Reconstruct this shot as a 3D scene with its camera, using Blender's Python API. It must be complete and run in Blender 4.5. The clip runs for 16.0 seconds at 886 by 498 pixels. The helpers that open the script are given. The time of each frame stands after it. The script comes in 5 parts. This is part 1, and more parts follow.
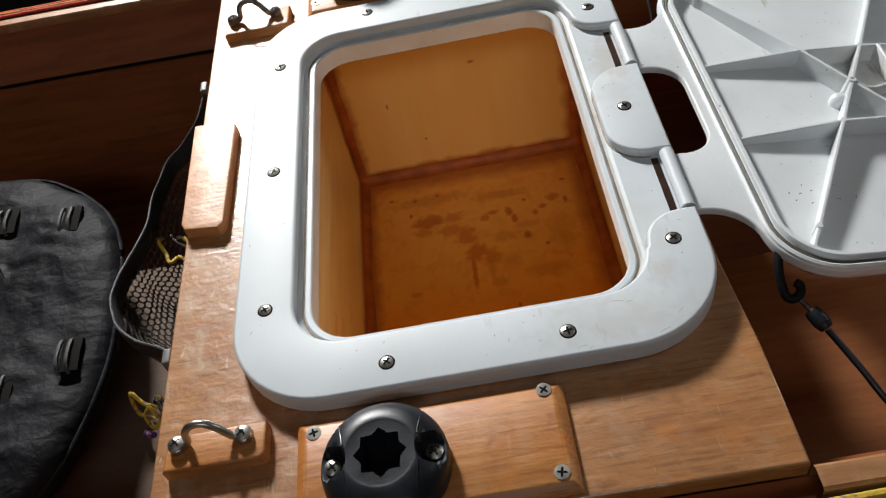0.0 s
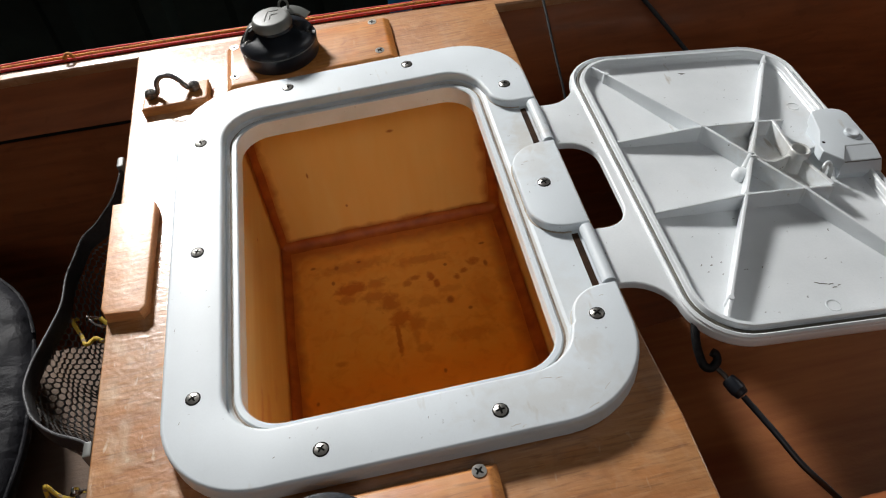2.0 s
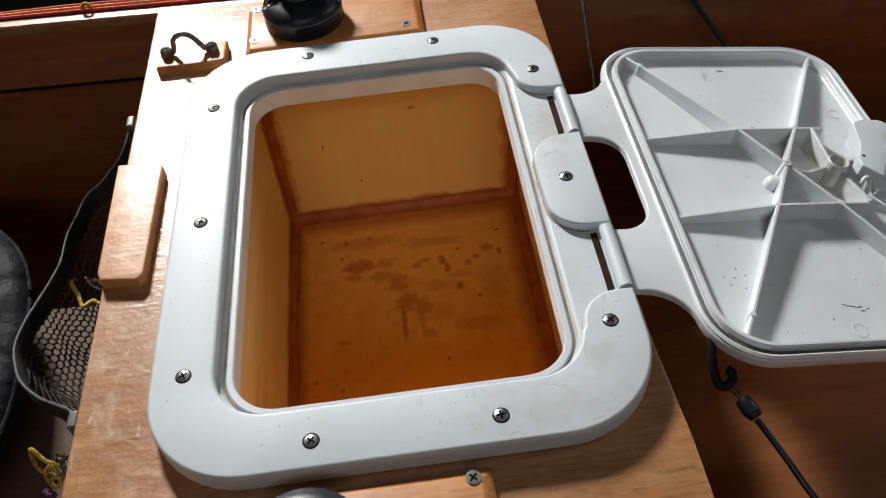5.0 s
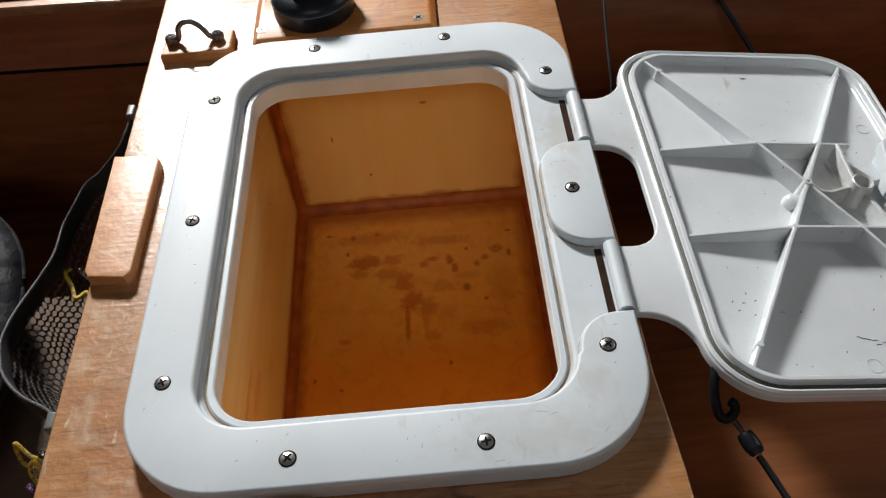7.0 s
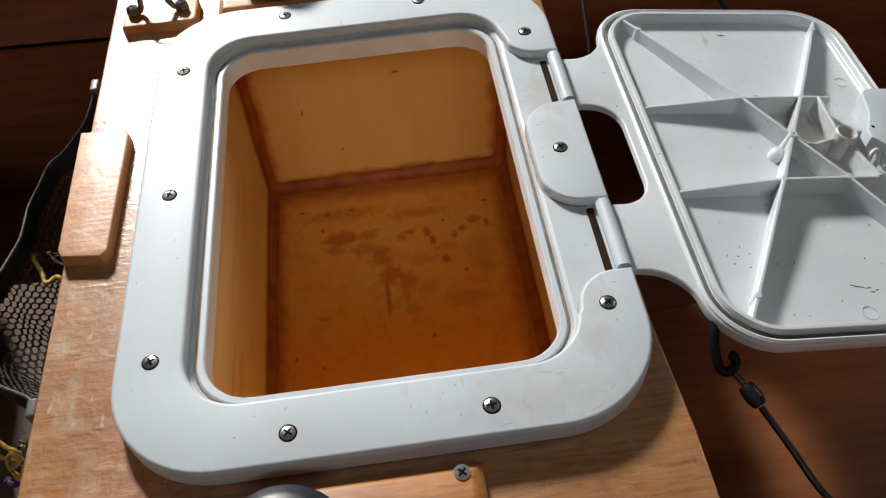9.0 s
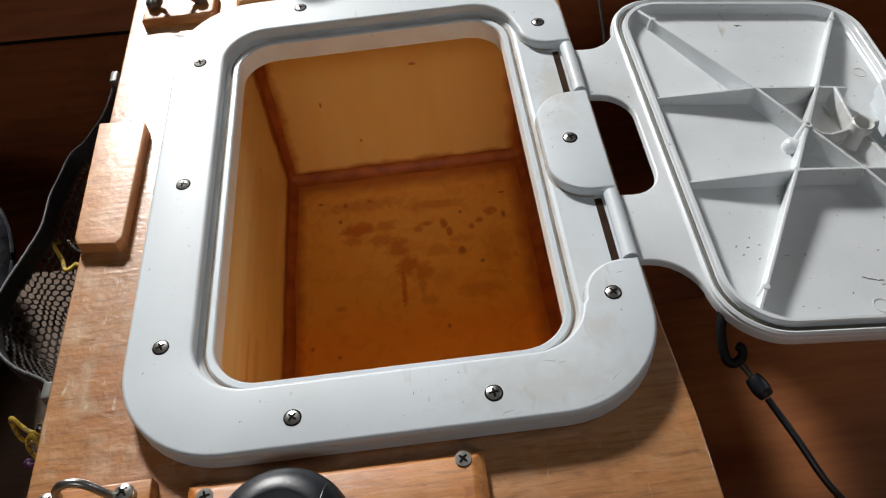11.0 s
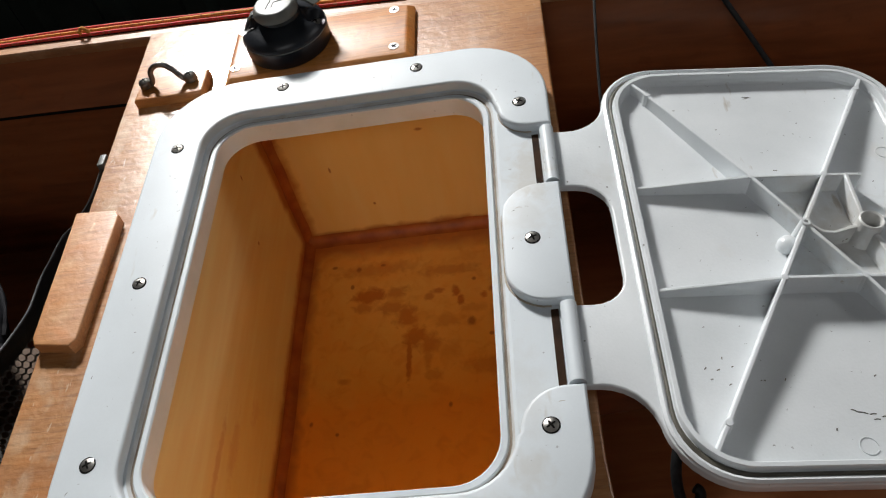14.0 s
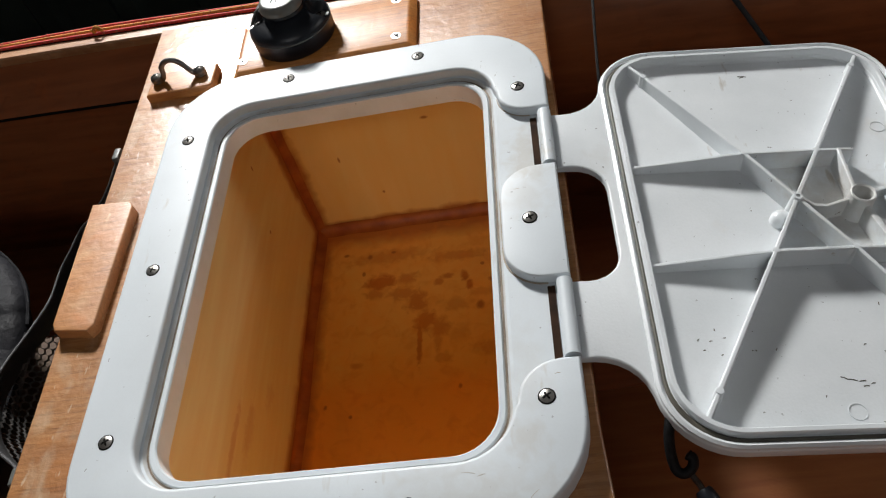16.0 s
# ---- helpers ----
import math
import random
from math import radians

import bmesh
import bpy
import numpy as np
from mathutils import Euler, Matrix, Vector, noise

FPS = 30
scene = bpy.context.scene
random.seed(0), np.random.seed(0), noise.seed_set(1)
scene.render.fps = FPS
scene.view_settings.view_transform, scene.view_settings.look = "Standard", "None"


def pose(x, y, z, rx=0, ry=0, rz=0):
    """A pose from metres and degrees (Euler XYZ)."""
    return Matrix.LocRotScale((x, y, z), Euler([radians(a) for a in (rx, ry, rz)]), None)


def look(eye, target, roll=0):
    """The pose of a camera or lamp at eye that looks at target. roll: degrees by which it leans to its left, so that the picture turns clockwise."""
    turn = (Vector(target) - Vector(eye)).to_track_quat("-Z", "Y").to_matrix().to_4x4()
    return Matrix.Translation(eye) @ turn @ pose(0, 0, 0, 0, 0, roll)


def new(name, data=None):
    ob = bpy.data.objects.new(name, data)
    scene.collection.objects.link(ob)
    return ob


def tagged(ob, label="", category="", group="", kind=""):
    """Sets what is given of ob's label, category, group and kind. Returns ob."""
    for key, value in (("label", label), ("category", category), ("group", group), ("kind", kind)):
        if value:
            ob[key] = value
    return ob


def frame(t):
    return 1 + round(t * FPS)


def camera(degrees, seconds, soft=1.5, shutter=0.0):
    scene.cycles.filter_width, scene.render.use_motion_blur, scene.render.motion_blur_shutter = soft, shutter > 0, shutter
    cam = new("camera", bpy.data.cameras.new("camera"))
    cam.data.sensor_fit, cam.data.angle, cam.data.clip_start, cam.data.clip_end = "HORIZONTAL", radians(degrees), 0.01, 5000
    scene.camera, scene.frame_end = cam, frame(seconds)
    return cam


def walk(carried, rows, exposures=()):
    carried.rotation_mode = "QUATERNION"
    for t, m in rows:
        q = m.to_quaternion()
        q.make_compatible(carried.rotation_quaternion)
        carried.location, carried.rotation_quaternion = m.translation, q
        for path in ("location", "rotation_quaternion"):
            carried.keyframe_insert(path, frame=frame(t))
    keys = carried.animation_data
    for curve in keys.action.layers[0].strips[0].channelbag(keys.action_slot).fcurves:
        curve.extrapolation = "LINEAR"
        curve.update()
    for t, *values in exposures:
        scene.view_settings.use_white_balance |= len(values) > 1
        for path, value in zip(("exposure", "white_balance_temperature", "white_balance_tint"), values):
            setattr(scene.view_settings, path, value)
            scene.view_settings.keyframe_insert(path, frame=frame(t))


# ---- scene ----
cam = camera(56.8, 16.0, 1.2)
PATH = [
    (0, (0.0192, -0.3876, 0.3443), (-0.1114, 0.9200, -1.1634), -14.52),
    (0.5, (0.0142, -0.3829, 0.3585), (0.0200, 0.9631, -1.1207), -11.71),
    (1, (0.0111, -0.3718, 0.3751), (0.0696, 1.0040, -1.0753), -10.52),
    (1.5, (0.0079, -0.3738, 0.3710), (0.0847, 0.9926, -1.0874), -9.34),
    (2, (0.0136, -0.3762, 0.3625), (0.1136, 0.9833, -1.1010), -8.57),
    (2.5, (0.0130, -0.3710, 0.3605), (0.1298, 0.9845, -1.1054), -7.62),
    (3, (0.0116, -0.3743, 0.3647), (0.1381, 0.9869, -1.0951), -6.27),
    (3.5, (-0.0020, -0.3718, 0.3606), (0.1281, 0.9743, -1.1129), -5.07),
    (4, (0.0060, -0.3685, 0.3561), (0.1402, 0.9634, -1.1299), -4.83),
    (4.2, (0.0072, -0.3681, 0.3550), (0.1336, 0.9639, -1.1316), -5.00),
    (6.3, (0.0378, -0.3324, 0.3477), (-0.0038, 0.9478, -1.1884), -5.99),
    (6.5, (0.0374, -0.3326, 0.3458), (0.0022, 0.9481, -1.1900), -5.77),
    (7, (0.0381, -0.3322, 0.3486), (0.0187, 0.9564, -1.1809), -5.71),
    (7.5, (0.0291, -0.3419, 0.3486), (0.0318, 0.9365, -1.1895), -5.91),
    (8, (0.0205, -0.3441, 0.3400), (0.0777, 0.9195, -1.2092), -4.62),
    (8.5, (0.0189, -0.3401, 0.3389), (0.0877, 0.9193, -1.2132), -4.73),
    (9, (0.0184, -0.3311, 0.3350), (0.1000, 0.9160, -1.2264), -4.36),
    (9.2, (0.0216, -0.3309, 0.3353), (0.1136, 0.9140, -1.2273), -4.10),
    (11.3, (0.0303, -0.3397, 0.3345), (0.0221, 0.9064, -1.2298), -7.25),
    (11.5, (0.0301, -0.3441, 0.3384), (0.0159, 0.9103, -1.2192), -7.50),
    (12, (0.0222, -0.3498, 0.3413), (0.0026, 0.9096, -1.2122), -7.90),
    (12.5, (0.0321, -0.3459, 0.3425), (0.0140, 0.9276, -1.1995), -8.11),
    (13, (0.0619, -0.3235, 0.3437), (-0.0065, 0.9592, -1.1893), -9.59),
    (13.5, (0.0976, -0.2962, 0.3412), (-0.0861, 0.9775, -1.1897), -13.14),
    (14, (0.1209, -0.2814, 0.3378), (-0.1385, 0.9859, -1.1876), -15.54),
    (14.5, (0.1424, -0.2722, 0.3370), (-0.1545, 0.9829, -1.1916), -17.44),
    (15, (0.1530, -0.2733, 0.3323), (-0.1642, 0.9732, -1.1992), -18.75),
    (15.5, (0.1548, -0.2786, 0.3362), (-0.1828, 0.9721, -1.1876), -19.64),
    (16, (0.1338, -0.2952, 0.3416), (-0.1811, 0.9601, -1.1832), -18.60),
]
walk(cam, [(t, look(eye, target, roll)) for t, eye, target, roll in PATH],
     [(0.0, 0.06), (2.5, 0.10), (4.0, 0.02), (6.5, -0.03), (9.0, -0.03), (11.5, -0.01), (13.5, 0.0), (16.0, 0.0)])

# ---- world and lights ----
world = bpy.data.worlds.new("sky")
scene.world = world
world.use_nodes = True
wn = world.node_tree
sky = wn.nodes.new("ShaderNodeTexSky")
sky.sky_type, sky.sun_disc = "NISHITA", False
sky.sun_elevation, sky.sun_rotation = radians(40), radians(-20)
wn.links.new(sky.outputs[0], wn.nodes["Background"].inputs[0])
wn.nodes["Background"].inputs[1].default_value = 0.10

WIN = (-0.500, 1.30, 0.88)          # middle of the window opening
lamp = bpy.data.lights.new("window_light", "AREA")
lamp.shape, lamp.size, lamp.size_y = "RECTANGLE", 0.22, 0.26
lamp.energy, lamp.color = 57.0, (0.985, 0.975, 0.955)
new("window_light", lamp).matrix_world = look(WIN, (WIN[0], 0.0, WIN[2]))


SOUTH = (-0.10, -2.59, 2.40)         # middle of the unseen window added behind the camera for fill
south_fill = bpy.data.lights.new("south_fill_light", "AREA")
south_fill.shape, south_fill.size, south_fill.size_y = "RECTANGLE", 1.60, 0.80
south_fill.energy, south_fill.color = 15.5, (1.0, 0.98, 0.96)
new("south_fill_light", south_fill).matrix_world = look(SOUTH, (SOUTH[0], 0.0, SOUTH[2]))

EAST = (2.99, 0.70, 1.70)           # middle of the window past the boat's end
low = bpy.data.lights.new("east_window_light", "AREA")
low.shape, low.size, low.size_y = "RECTANGLE", 0.86, 0.76
low.energy, low.color = 13.0, (1.0, 0.98, 0.96)
new("east_window_light", low).matrix_world = look(EAST, (0.0, EAST[1], EAST[2]))


# ---- materials ----
def material(name, color, rough=0.5, metal=0.0, scale=40.0, vary=0.12, bump=0.05, bump_scale=300.0,
             stretch=(1, 1, 1), coat=0.0, second=None, rough_vary=0.1, spec=0.5, specks=0.0):
    m = bpy.data.materials.new(name)
    m.use_nodes = True
    n, l = m.node_tree.nodes, m.node_tree.links
    b = n["Principled BSDF"]
    b.inputs["Metallic"].default_value = metal
    b.inputs["Coat Weight"].default_value = coat
    b.inputs["Coat Roughness"].default_value = 0.12
    b.inputs["Specular IOR Level"].default_value = spec
    tc, mp = n.new("ShaderNodeTexCoord"), n.new("ShaderNodeMapping")
    mp.inputs["Scale"].default_value = stretch
    l.new(tc.outputs["Object"], mp.inputs[0])
    big, fine = n.new("ShaderNodeTexNoise"), n.new("ShaderNodeTexNoise")
    for t, s, d in ((big, scale, 5), (fine, bump_scale, 3)):
        t.inputs["Scale"].default_value, t.inputs["Detail"].default_value = s, d
        l.new(mp.outputs[0], t.inputs[0])
    ramp = n.new("ShaderNodeValToRGB")
    second = second or tuple(c * (1 - 2.2 * vary) for c in color)
    ramp.color_ramp.elements[0].position, ramp.color_ramp.elements[1].position = 0.32, 0.62
    ramp.color_ramp.elements[0].color, ramp.color_ramp.elements[1].color = (*second, 1), (*color, 1)
    l.new(big.outputs[0], ramp.inputs[0])
    mix = n.new("ShaderNodeMixRGB")
    mix.blend_type, mix.inputs[0].default_value = "MULTIPLY", vary
    l.new(ramp.outputs[0], mix.inputs[1])
    l.new(fine.outputs[0], mix.inputs[2])
    last = mix.outputs[0]
    if specks:
        for sc, lo, hi, st, tone in ((330.0, 0.715, 0.75, (1, 1, 1), 0.12), (120.0, 0.68, 0.75, (1, 0.25, 1), 0.45), (26.0, 0.66, 0.95, (1, 1, 1), 0.6)):
            sm, sn, sr, sx = n.new("ShaderNodeMapping"), n.new("ShaderNodeTexNoise"), n.new("ShaderNodeMapRange"), n.new("ShaderNodeMixRGB")
            sm.inputs["Scale"].default_value = st
            sm.inputs["Location"].default_value = (sc, 0.3 * sc, 0.1)
            sn.inputs["Scale"].default_value, sn.inputs["Detail"].default_value = sc, 4
            sr.inputs["From Min"].default_value, sr.inputs["From Max"].default_value, sr.inputs["To Max"].default_value = lo, hi, specks
            sx.inputs[2].default_value = (tone, tone * 0.93, tone * 0.82, 1)
            l.new(tc.outputs["Object"], sm.inputs[0])
            l.new(sm.outputs[0], sn.inputs[0])
            l.new(sn.outputs[0], sr.inputs[0])
            l.new(sr.outputs[0], sx.inputs[0])
            l.new(last, sx.inputs[1])
            last = sx.outputs[0]
    l.new(last, b.inputs["Base Color"])
    mr = n.new("ShaderNodeMapRange")
    mr.inputs["To Min"].default_value, mr.inputs["To Max"].default_value = max(0.02, rough - rough_vary), rough + rough_vary
    l.new(big.outputs[0], mr.inputs[0])
    l.new(mr.outputs[0], b.inputs["Roughness"])
    bp = n.new("ShaderNodeBump")
    bp.inputs["Strength"].default_value, bp.inputs["Distance"].default_value = bump, 0.001
    l.new(fine.outputs[0], bp.inputs["Height"])
    l.new(bp.outputs[0], b.inputs["Normal"])
    return m


def wood(name, light, dark, along="x", rough=0.3, coat=0.5, grain=260.0, blotch=9.0, worn=None, bump=0.25, flecks=0.0, mottle=0.0, relief=0.0003, shine=1.5, ripple=0.0, gloss=0.35, pores=0.0, spec=0.5, sheen_side=None):
    """Varnished wood: long grain, broad figure, small worn flecks."""
    m = bpy.data.materials.new(name)
    m.use_nodes = True
    n, l = m.node_tree.nodes, m.node_tree.links
    b = n["Principled BSDF"]
    b.inputs["Coat Weight"].default_value, b.inputs["Coat Roughness"].default_value = coat, gloss
    b.inputs["Coat IOR"].default_value = shine
    b.inputs["Specular IOR Level"].default_value = spec
    tc = n.new("ShaderNodeTexCoord")

    def noise_at(scale, stretch, detail=6, distort=0.0):
        mp, t = n.new("ShaderNodeMapping"), n.new("ShaderNodeTexNoise")
        mp.inputs["Scale"].default_value = stretch
        t.inputs["Scale"].default_value, t.inputs["Detail"].default_value, t.inputs["Distortion"].default_value = scale, detail, distort
        l.new(tc.outputs["Object"], mp.inputs[0])
        l.new(mp.outputs[0], t.inputs[0])
        return t.outputs[0]

    s = {"x": (0.09, 1, 1), "y": (1, 0.09, 1), "z": (1, 1, 0.09)}[along]
    s2 = {"x": (0.25, 1, 1), "y": (1, 0.25, 1), "z": (1, 1, 0.25)}[along]
    s3 = {"x": (0.6, 1, 1), "y": (1, 0.6, 1), "z": (1, 1, 0.6)}[along]
    g, f = noise_at(grain, s, 8, 0.4), noise_at(blotch, s2, 5, 0.8)
    addn = n.new("ShaderNodeMath")
    addn.operation = "MULTIPLY_ADD"
    addn.inputs[1].default_value = 0.45
    l.new(g, addn.inputs[0])
    half = n.new("ShaderNodeMath")
    half.operation, half.inputs[1].default_value = "MULTIPLY", 0.62
    l.new(f, half.inputs[0])
    l.new(half.outputs[0], addn.inputs[2])
    ramp = n.new("ShaderNodeValToRGB")
    e = ramp.color_ramp.elements
    e[0].position, e[1].position = 0.36, 0.68
    e[0].color, e[1].color = (*dark, 1), (*light, 1)
    l.new(addn.outputs[0], ramp.inputs[0])
    last = ramp.outputs[0]
    if mottle:
        for sc, lo, hi, tone in ((16.0, 0.50, 0.70, (dark[0] * 0.92, dark[1] * 0.82, dark[2] * 0.7)), (38.0, 0.54, 0.70, (light[0] * 1.05, light[1] * 0.82, light[2] * 0.5)), (95.0, 0.60, 0.72, (dark[0] * 0.88, dark[1] * 0.80, dark[2] * 0.7))):
            mo, mm = n.new("ShaderNodeMapRange"), n.new("ShaderNodeMixRGB")
            mo.inputs["From Min"].default_value, mo.inputs["From Max"].default_value, mo.inputs["To Max"].default_value = lo, hi, mottle
            mm.inputs[2].default_value = (*tone, 1)
            l.new(noise_at(sc, s3, 6, 0.9), mo.inputs[0])
            l.new(mo.outputs[0], mm.inputs[0])
            l.new(last, mm.inputs[1])
            last = mm.outputs[0]
    if pores:                      # short dark pores and pale rays along the grain
        for sc, lo, hi, amount, tone in ((520.0, 0.53, 0.66, pores, (dark[0] * 0.55, dark[1] * 0.48, dark[2] * 0.45)), (430.0, 0.55, 0.68, 0.8 * pores, (light[0] * 1.15, light[1] * 1.3, light[2] * 1.7)), (170.0, 0.52, 0.70, 0.7 * pores, (dark[0] * 0.8, dark[1] * 0.7, dark[2] * 0.6))):
            po, pm = n.new("ShaderNodeMapRange"), n.new("ShaderNodeMixRGB")
            po.inputs["From Min"].default_value, po.inputs["From Max"].default_value, po.inputs["To Max"].default_value = lo, hi, amount
            pm.inputs[2].default_value = (*tone, 1)
            l.new(noise_at(sc, tuple(0.5 * (a + 0.12) if a < 0.5 else a for a in s), 4, 0.5), po.inputs[0])
            l.new(po.outputs[0], pm.inputs[0])
            l.new(last, pm.inputs[1])
            last = pm.outputs[0]
    if flecks:                     # soft pale scuffs, then small worn flecks; they also carry painted sheen
        for sc, st, det, lo, hi, amount in ((75.0, (1.0, 0.6, 1.0), 8, 0.50, 0.72, flecks), (230.0, (1.0, 0.35, 1.0), 3, 0.655, 0.72, min(1.0, 1.3 * flecks))):
            fr, mx = n.new("ShaderNodeMapRange"), n.new("ShaderNodeMixRGB")
            fr.inputs["From Min"].default_value, fr.inputs["From Max"].default_value, fr.inputs["To Max"].default_value = lo, hi, amount
            mx.inputs[2].default_value = (*(worn or (0.68, 0.48, 0.29)), 1)
            l.new(noise_at(sc, st, det, 0.3), fr.inputs[0])
            amount_out = fr.outputs[0]
            if sheen_side:              # sheen put into the colour: flecks grow paler towards one side
                sx, wr, wm = n.new("ShaderNodeSeparateXYZ"), n.new("ShaderNodeMapRange"), n.new("ShaderNodeMath")
                wr.inputs["From Min"].default_value, wr.inputs["From Max"].default_value, wr.inputs["To Min"].default_value = sheen_side[0], sheen_side[1], 0.3
                wm.operation = "MULTIPLY"
                l.new(tc.outputs["Object"], sx.inputs[0])
                l.new(sx.outputs[0], wr.inputs[0])
                l.new(wr.outputs[0], wm.inputs[0])
                l.new(amount_out, wm.inputs[1])
                amount_out = wm.outputs[0]
            l.new(amount_out, mx.inputs[0])
            l.new(last, mx.inputs[1])
            last = mx.outputs[0]
    l.new(last, b.inputs["Base Color"])
    mr = n.new("ShaderNodeMapRange")
    mr.inputs["To Min"].default_value, mr.inputs["To Max"].default_value = rough - 0.08, rough + 0.14
    l.new(f, mr.inputs[0])
    l.new(mr.outputs[0], b.inputs["Roughness"])
    wav = noise_at(55.0, s2, 4)
    hs = n.new("ShaderNodeMath")
    hs.operation = "ADD"
    l.new(g, hs.inputs[0])
    l.new(wav, hs.inputs[1])
    bp = n.new("ShaderNodeBump")
    bp.inputs["Strength"].default_value, bp.inputs["Distance"].default_value = bump, 0.0006
    l.new(hs.outputs[0], bp.inputs["Height"])
    rp = n.new("ShaderNodeBump")
    rp.inputs["Strength"].default_value, rp.inputs["Distance"].default_value = 1.0, relief
    l.new(noise_at(330.0, (0.6, 1, 1), 6, 0.3), rp.inputs["Height"])
    if ripple:                     # orange peel and runs in the varnish
        last_bump = None
        for sc, st, dist in ((38.0, s3, 0.7 * ripple), (120.0, (0.7, 1, 1), ripple), (260.0, (1, 0.6, 1), 0.35 * ripple)):
            vb = n.new("ShaderNodeBump")
            vb.inputs["Strength"].default_value, vb.inputs["Distance"].default_value = 1.0, dist
            l.new(noise_at(sc, st, 3, 0.6), vb.inputs["Height"])
            if last_bump:
                l.new(last_bump, vb.inputs["Normal"])
            last_bump = vb.outputs[0]
        l.new(last_bump, rp.inputs["Normal"])
    l.new(rp.outputs[0], bp.inputs["Normal"])
    l.new(bp.outputs[0], b.inputs["Normal"])
    l.new(bp.outputs[0], b.inputs["Coat Normal"])
    return m


# The thwart's pale left side is worn flecks plus varnish sheen painted in.
M_THWART = wood("varnished_plywood", (0.48, 0.218, 0.066), (0.345, 0.132, 0.032), "x", 0.52, 1.0, grain=420, blotch=24.0, flecks=0.60, sheen_side=(-0.05, -0.125), mottle=0.8, shine=1.85, relief=0.00016, bump=0.12, ripple=0.00045, gloss=0.27, pores=0.55, worn=(0.58, 0.42, 0.27), spec=0.78)
M_BLOCK = wood("varnished_hardwood", (0.50, 0.205, 0.045), (0.37, 0.125, 0.022), "x", 0.46, 0.30, grain=420, blotch=44.0, flecks=0.12, mottle=0.9, relief=0.00014, pores=0.5)
M_PAD = wood("varnished_pad", (0.54, 0.235, 0.068), (0.43, 0.165, 0.040), "x", 0.55, 0.30, grain=380, blotch=18.0, flecks=0.4, mottle=0.7, relief=0.00018, shine=1.6, bump=0.15, ripple=0.00035, pores=0.4, worn=(0.62, 0.38, 0.19), spec=0.95)
M_HULL = wood("dark_varnished_hull", (0.31, 0.100, 0.034), (0.16, 0.048, 0.016), "x", 0.55, 0.18, grain=120, bump=0.10, mottle=0.3, relief=0.00006, gloss=0.16, ripple=0.00012, spec=0.2)
M_FLOORB = wood("floorboard", (0.41, 0.152, 0.049), (0.26, 0.085, 0.028), "x", 0.46, 0.08, grain=200)
M_GUN = wood("gunwale_wood", (0.42, 0.21, 0.09), (0.22, 0.09, 0.035), "x", 0.4, 0.3, flecks=0.3)
M_LOCKER = wood("epoxied_plywood", (0.86, 0.45, 0.105), (0.78, 0.37, 0.075), "z", 0.34, 0.3, grain=90, blotch=15.0, bump=0.1, relief=0.0001)
M_LOCKER_Y = wood("epoxied_side_plywood", (0.86, 0.45, 0.105), (0.78, 0.37, 0.075), "y", 0.34, 0.3, grain=90, blotch=18.0, bump=0.1, relief=0.0001)
M_FILLET = material("epoxy_fillet", (0.52, 0.145, 0.026), 0.5, scale=60, vary=0.15, bump=0.3, bump_scale=180, second=(0.36, 0.085, 0.013))
M_WHITE = material("white_plastic", (0.63, 0.678, 0.715), 0.45, scale=14, vary=0.05, bump=0.02, bump_scale=900, second=(0.57, 0.612, 0.642), specks=0.5, spec=0.35)
M_LID = material("white_lid_plastic", (0.735, 0.765, 0.785), 0.36, scale=18, vary=0.06, bump=0.08, bump_scale=700, second=(0.645, 0.68, 0.70), specks=0.9, spec=0.75)
M_SEAL = material("grey_rubber_seal", (0.115, 0.105, 0.08), 0.6, scale=80, vary=0.2, bump=0.1)
# Collar plastic far paler than the frame: light on it put into the colour.
M_COLLAR = material("brightened_stained_plastic", (0.90, 0.89, 0.87), 0.5, scale=40, vary=0.06, bump=0.08, second=(0.84, 0.81, 0.76), specks=0.5)
M_GROOVE = material("grimy_white_plastic", (0.66, 0.68, 0.69), 0.6, scale=70, vary=0.2, bump=0.1, second=(0.54, 0.52, 0.48), specks=0.8)
M_GRIME = material("grime", (0.16, 0.135, 0.10), 0.8, scale=90, vary=0.3, bump=0.2)
M_GAP = material("dark_brown_gap", (0.055, 0.028, 0.015), 0.8, scale=90, vary=0.3, spec=0.1)
# Near-black for dirt and painted shade of recesses, gaps and holes.
M_PIT = material("recess_black", (0.010, 0.009, 0.008), 0.8, spec=0.08)
M_STEEL = material("stainless_steel", (0.52, 0.50, 0.47), 0.34, 1.0, scale=200, vary=0.1, bump=0.03)
M_CLEAN = material("clean_steel", (0.62, 0.60, 0.56), 0.36, 1.0, scale=200, vary=0.1, bump=0.03)
M_DULL = material("dull_steel", (0.22, 0.205, 0.19), 0.38, 1.0, scale=200, vary=0.15, bump=0.05)
M_BLACKP = material("black_plastic", (0.013, 0.016, 0.022), 0.37, spec=0.4, scale=60, vary=0.2, bump=0.08, bump_scale=500)
M_GREYP = material("grey_plastic", (0.125, 0.13, 0.12), 0.45, scale=60, vary=0.1, bump=0.08, bump_scale=500)
M_CORD = material("black_cord", (0.014, 0.014, 0.015), 0.6, spec=0.2, scale=300, vary=0.25, bump=0.4, bump_scale=900)
M_NET = material("black_net_cord", (0.12, 0.115, 0.11), 0.4, scale=300, vary=0.3)
M_STRAP = material("grey_webbing", (0.07, 0.07, 0.074), 0.6, scale=300, vary=0.3, bump=0.4, bump_scale=1400)
M_WEB = material("black_webbing", (0.026, 0.026, 0.028), 0.65, scale=300, vary=0.3, bump=0.5, bump_scale=1400)


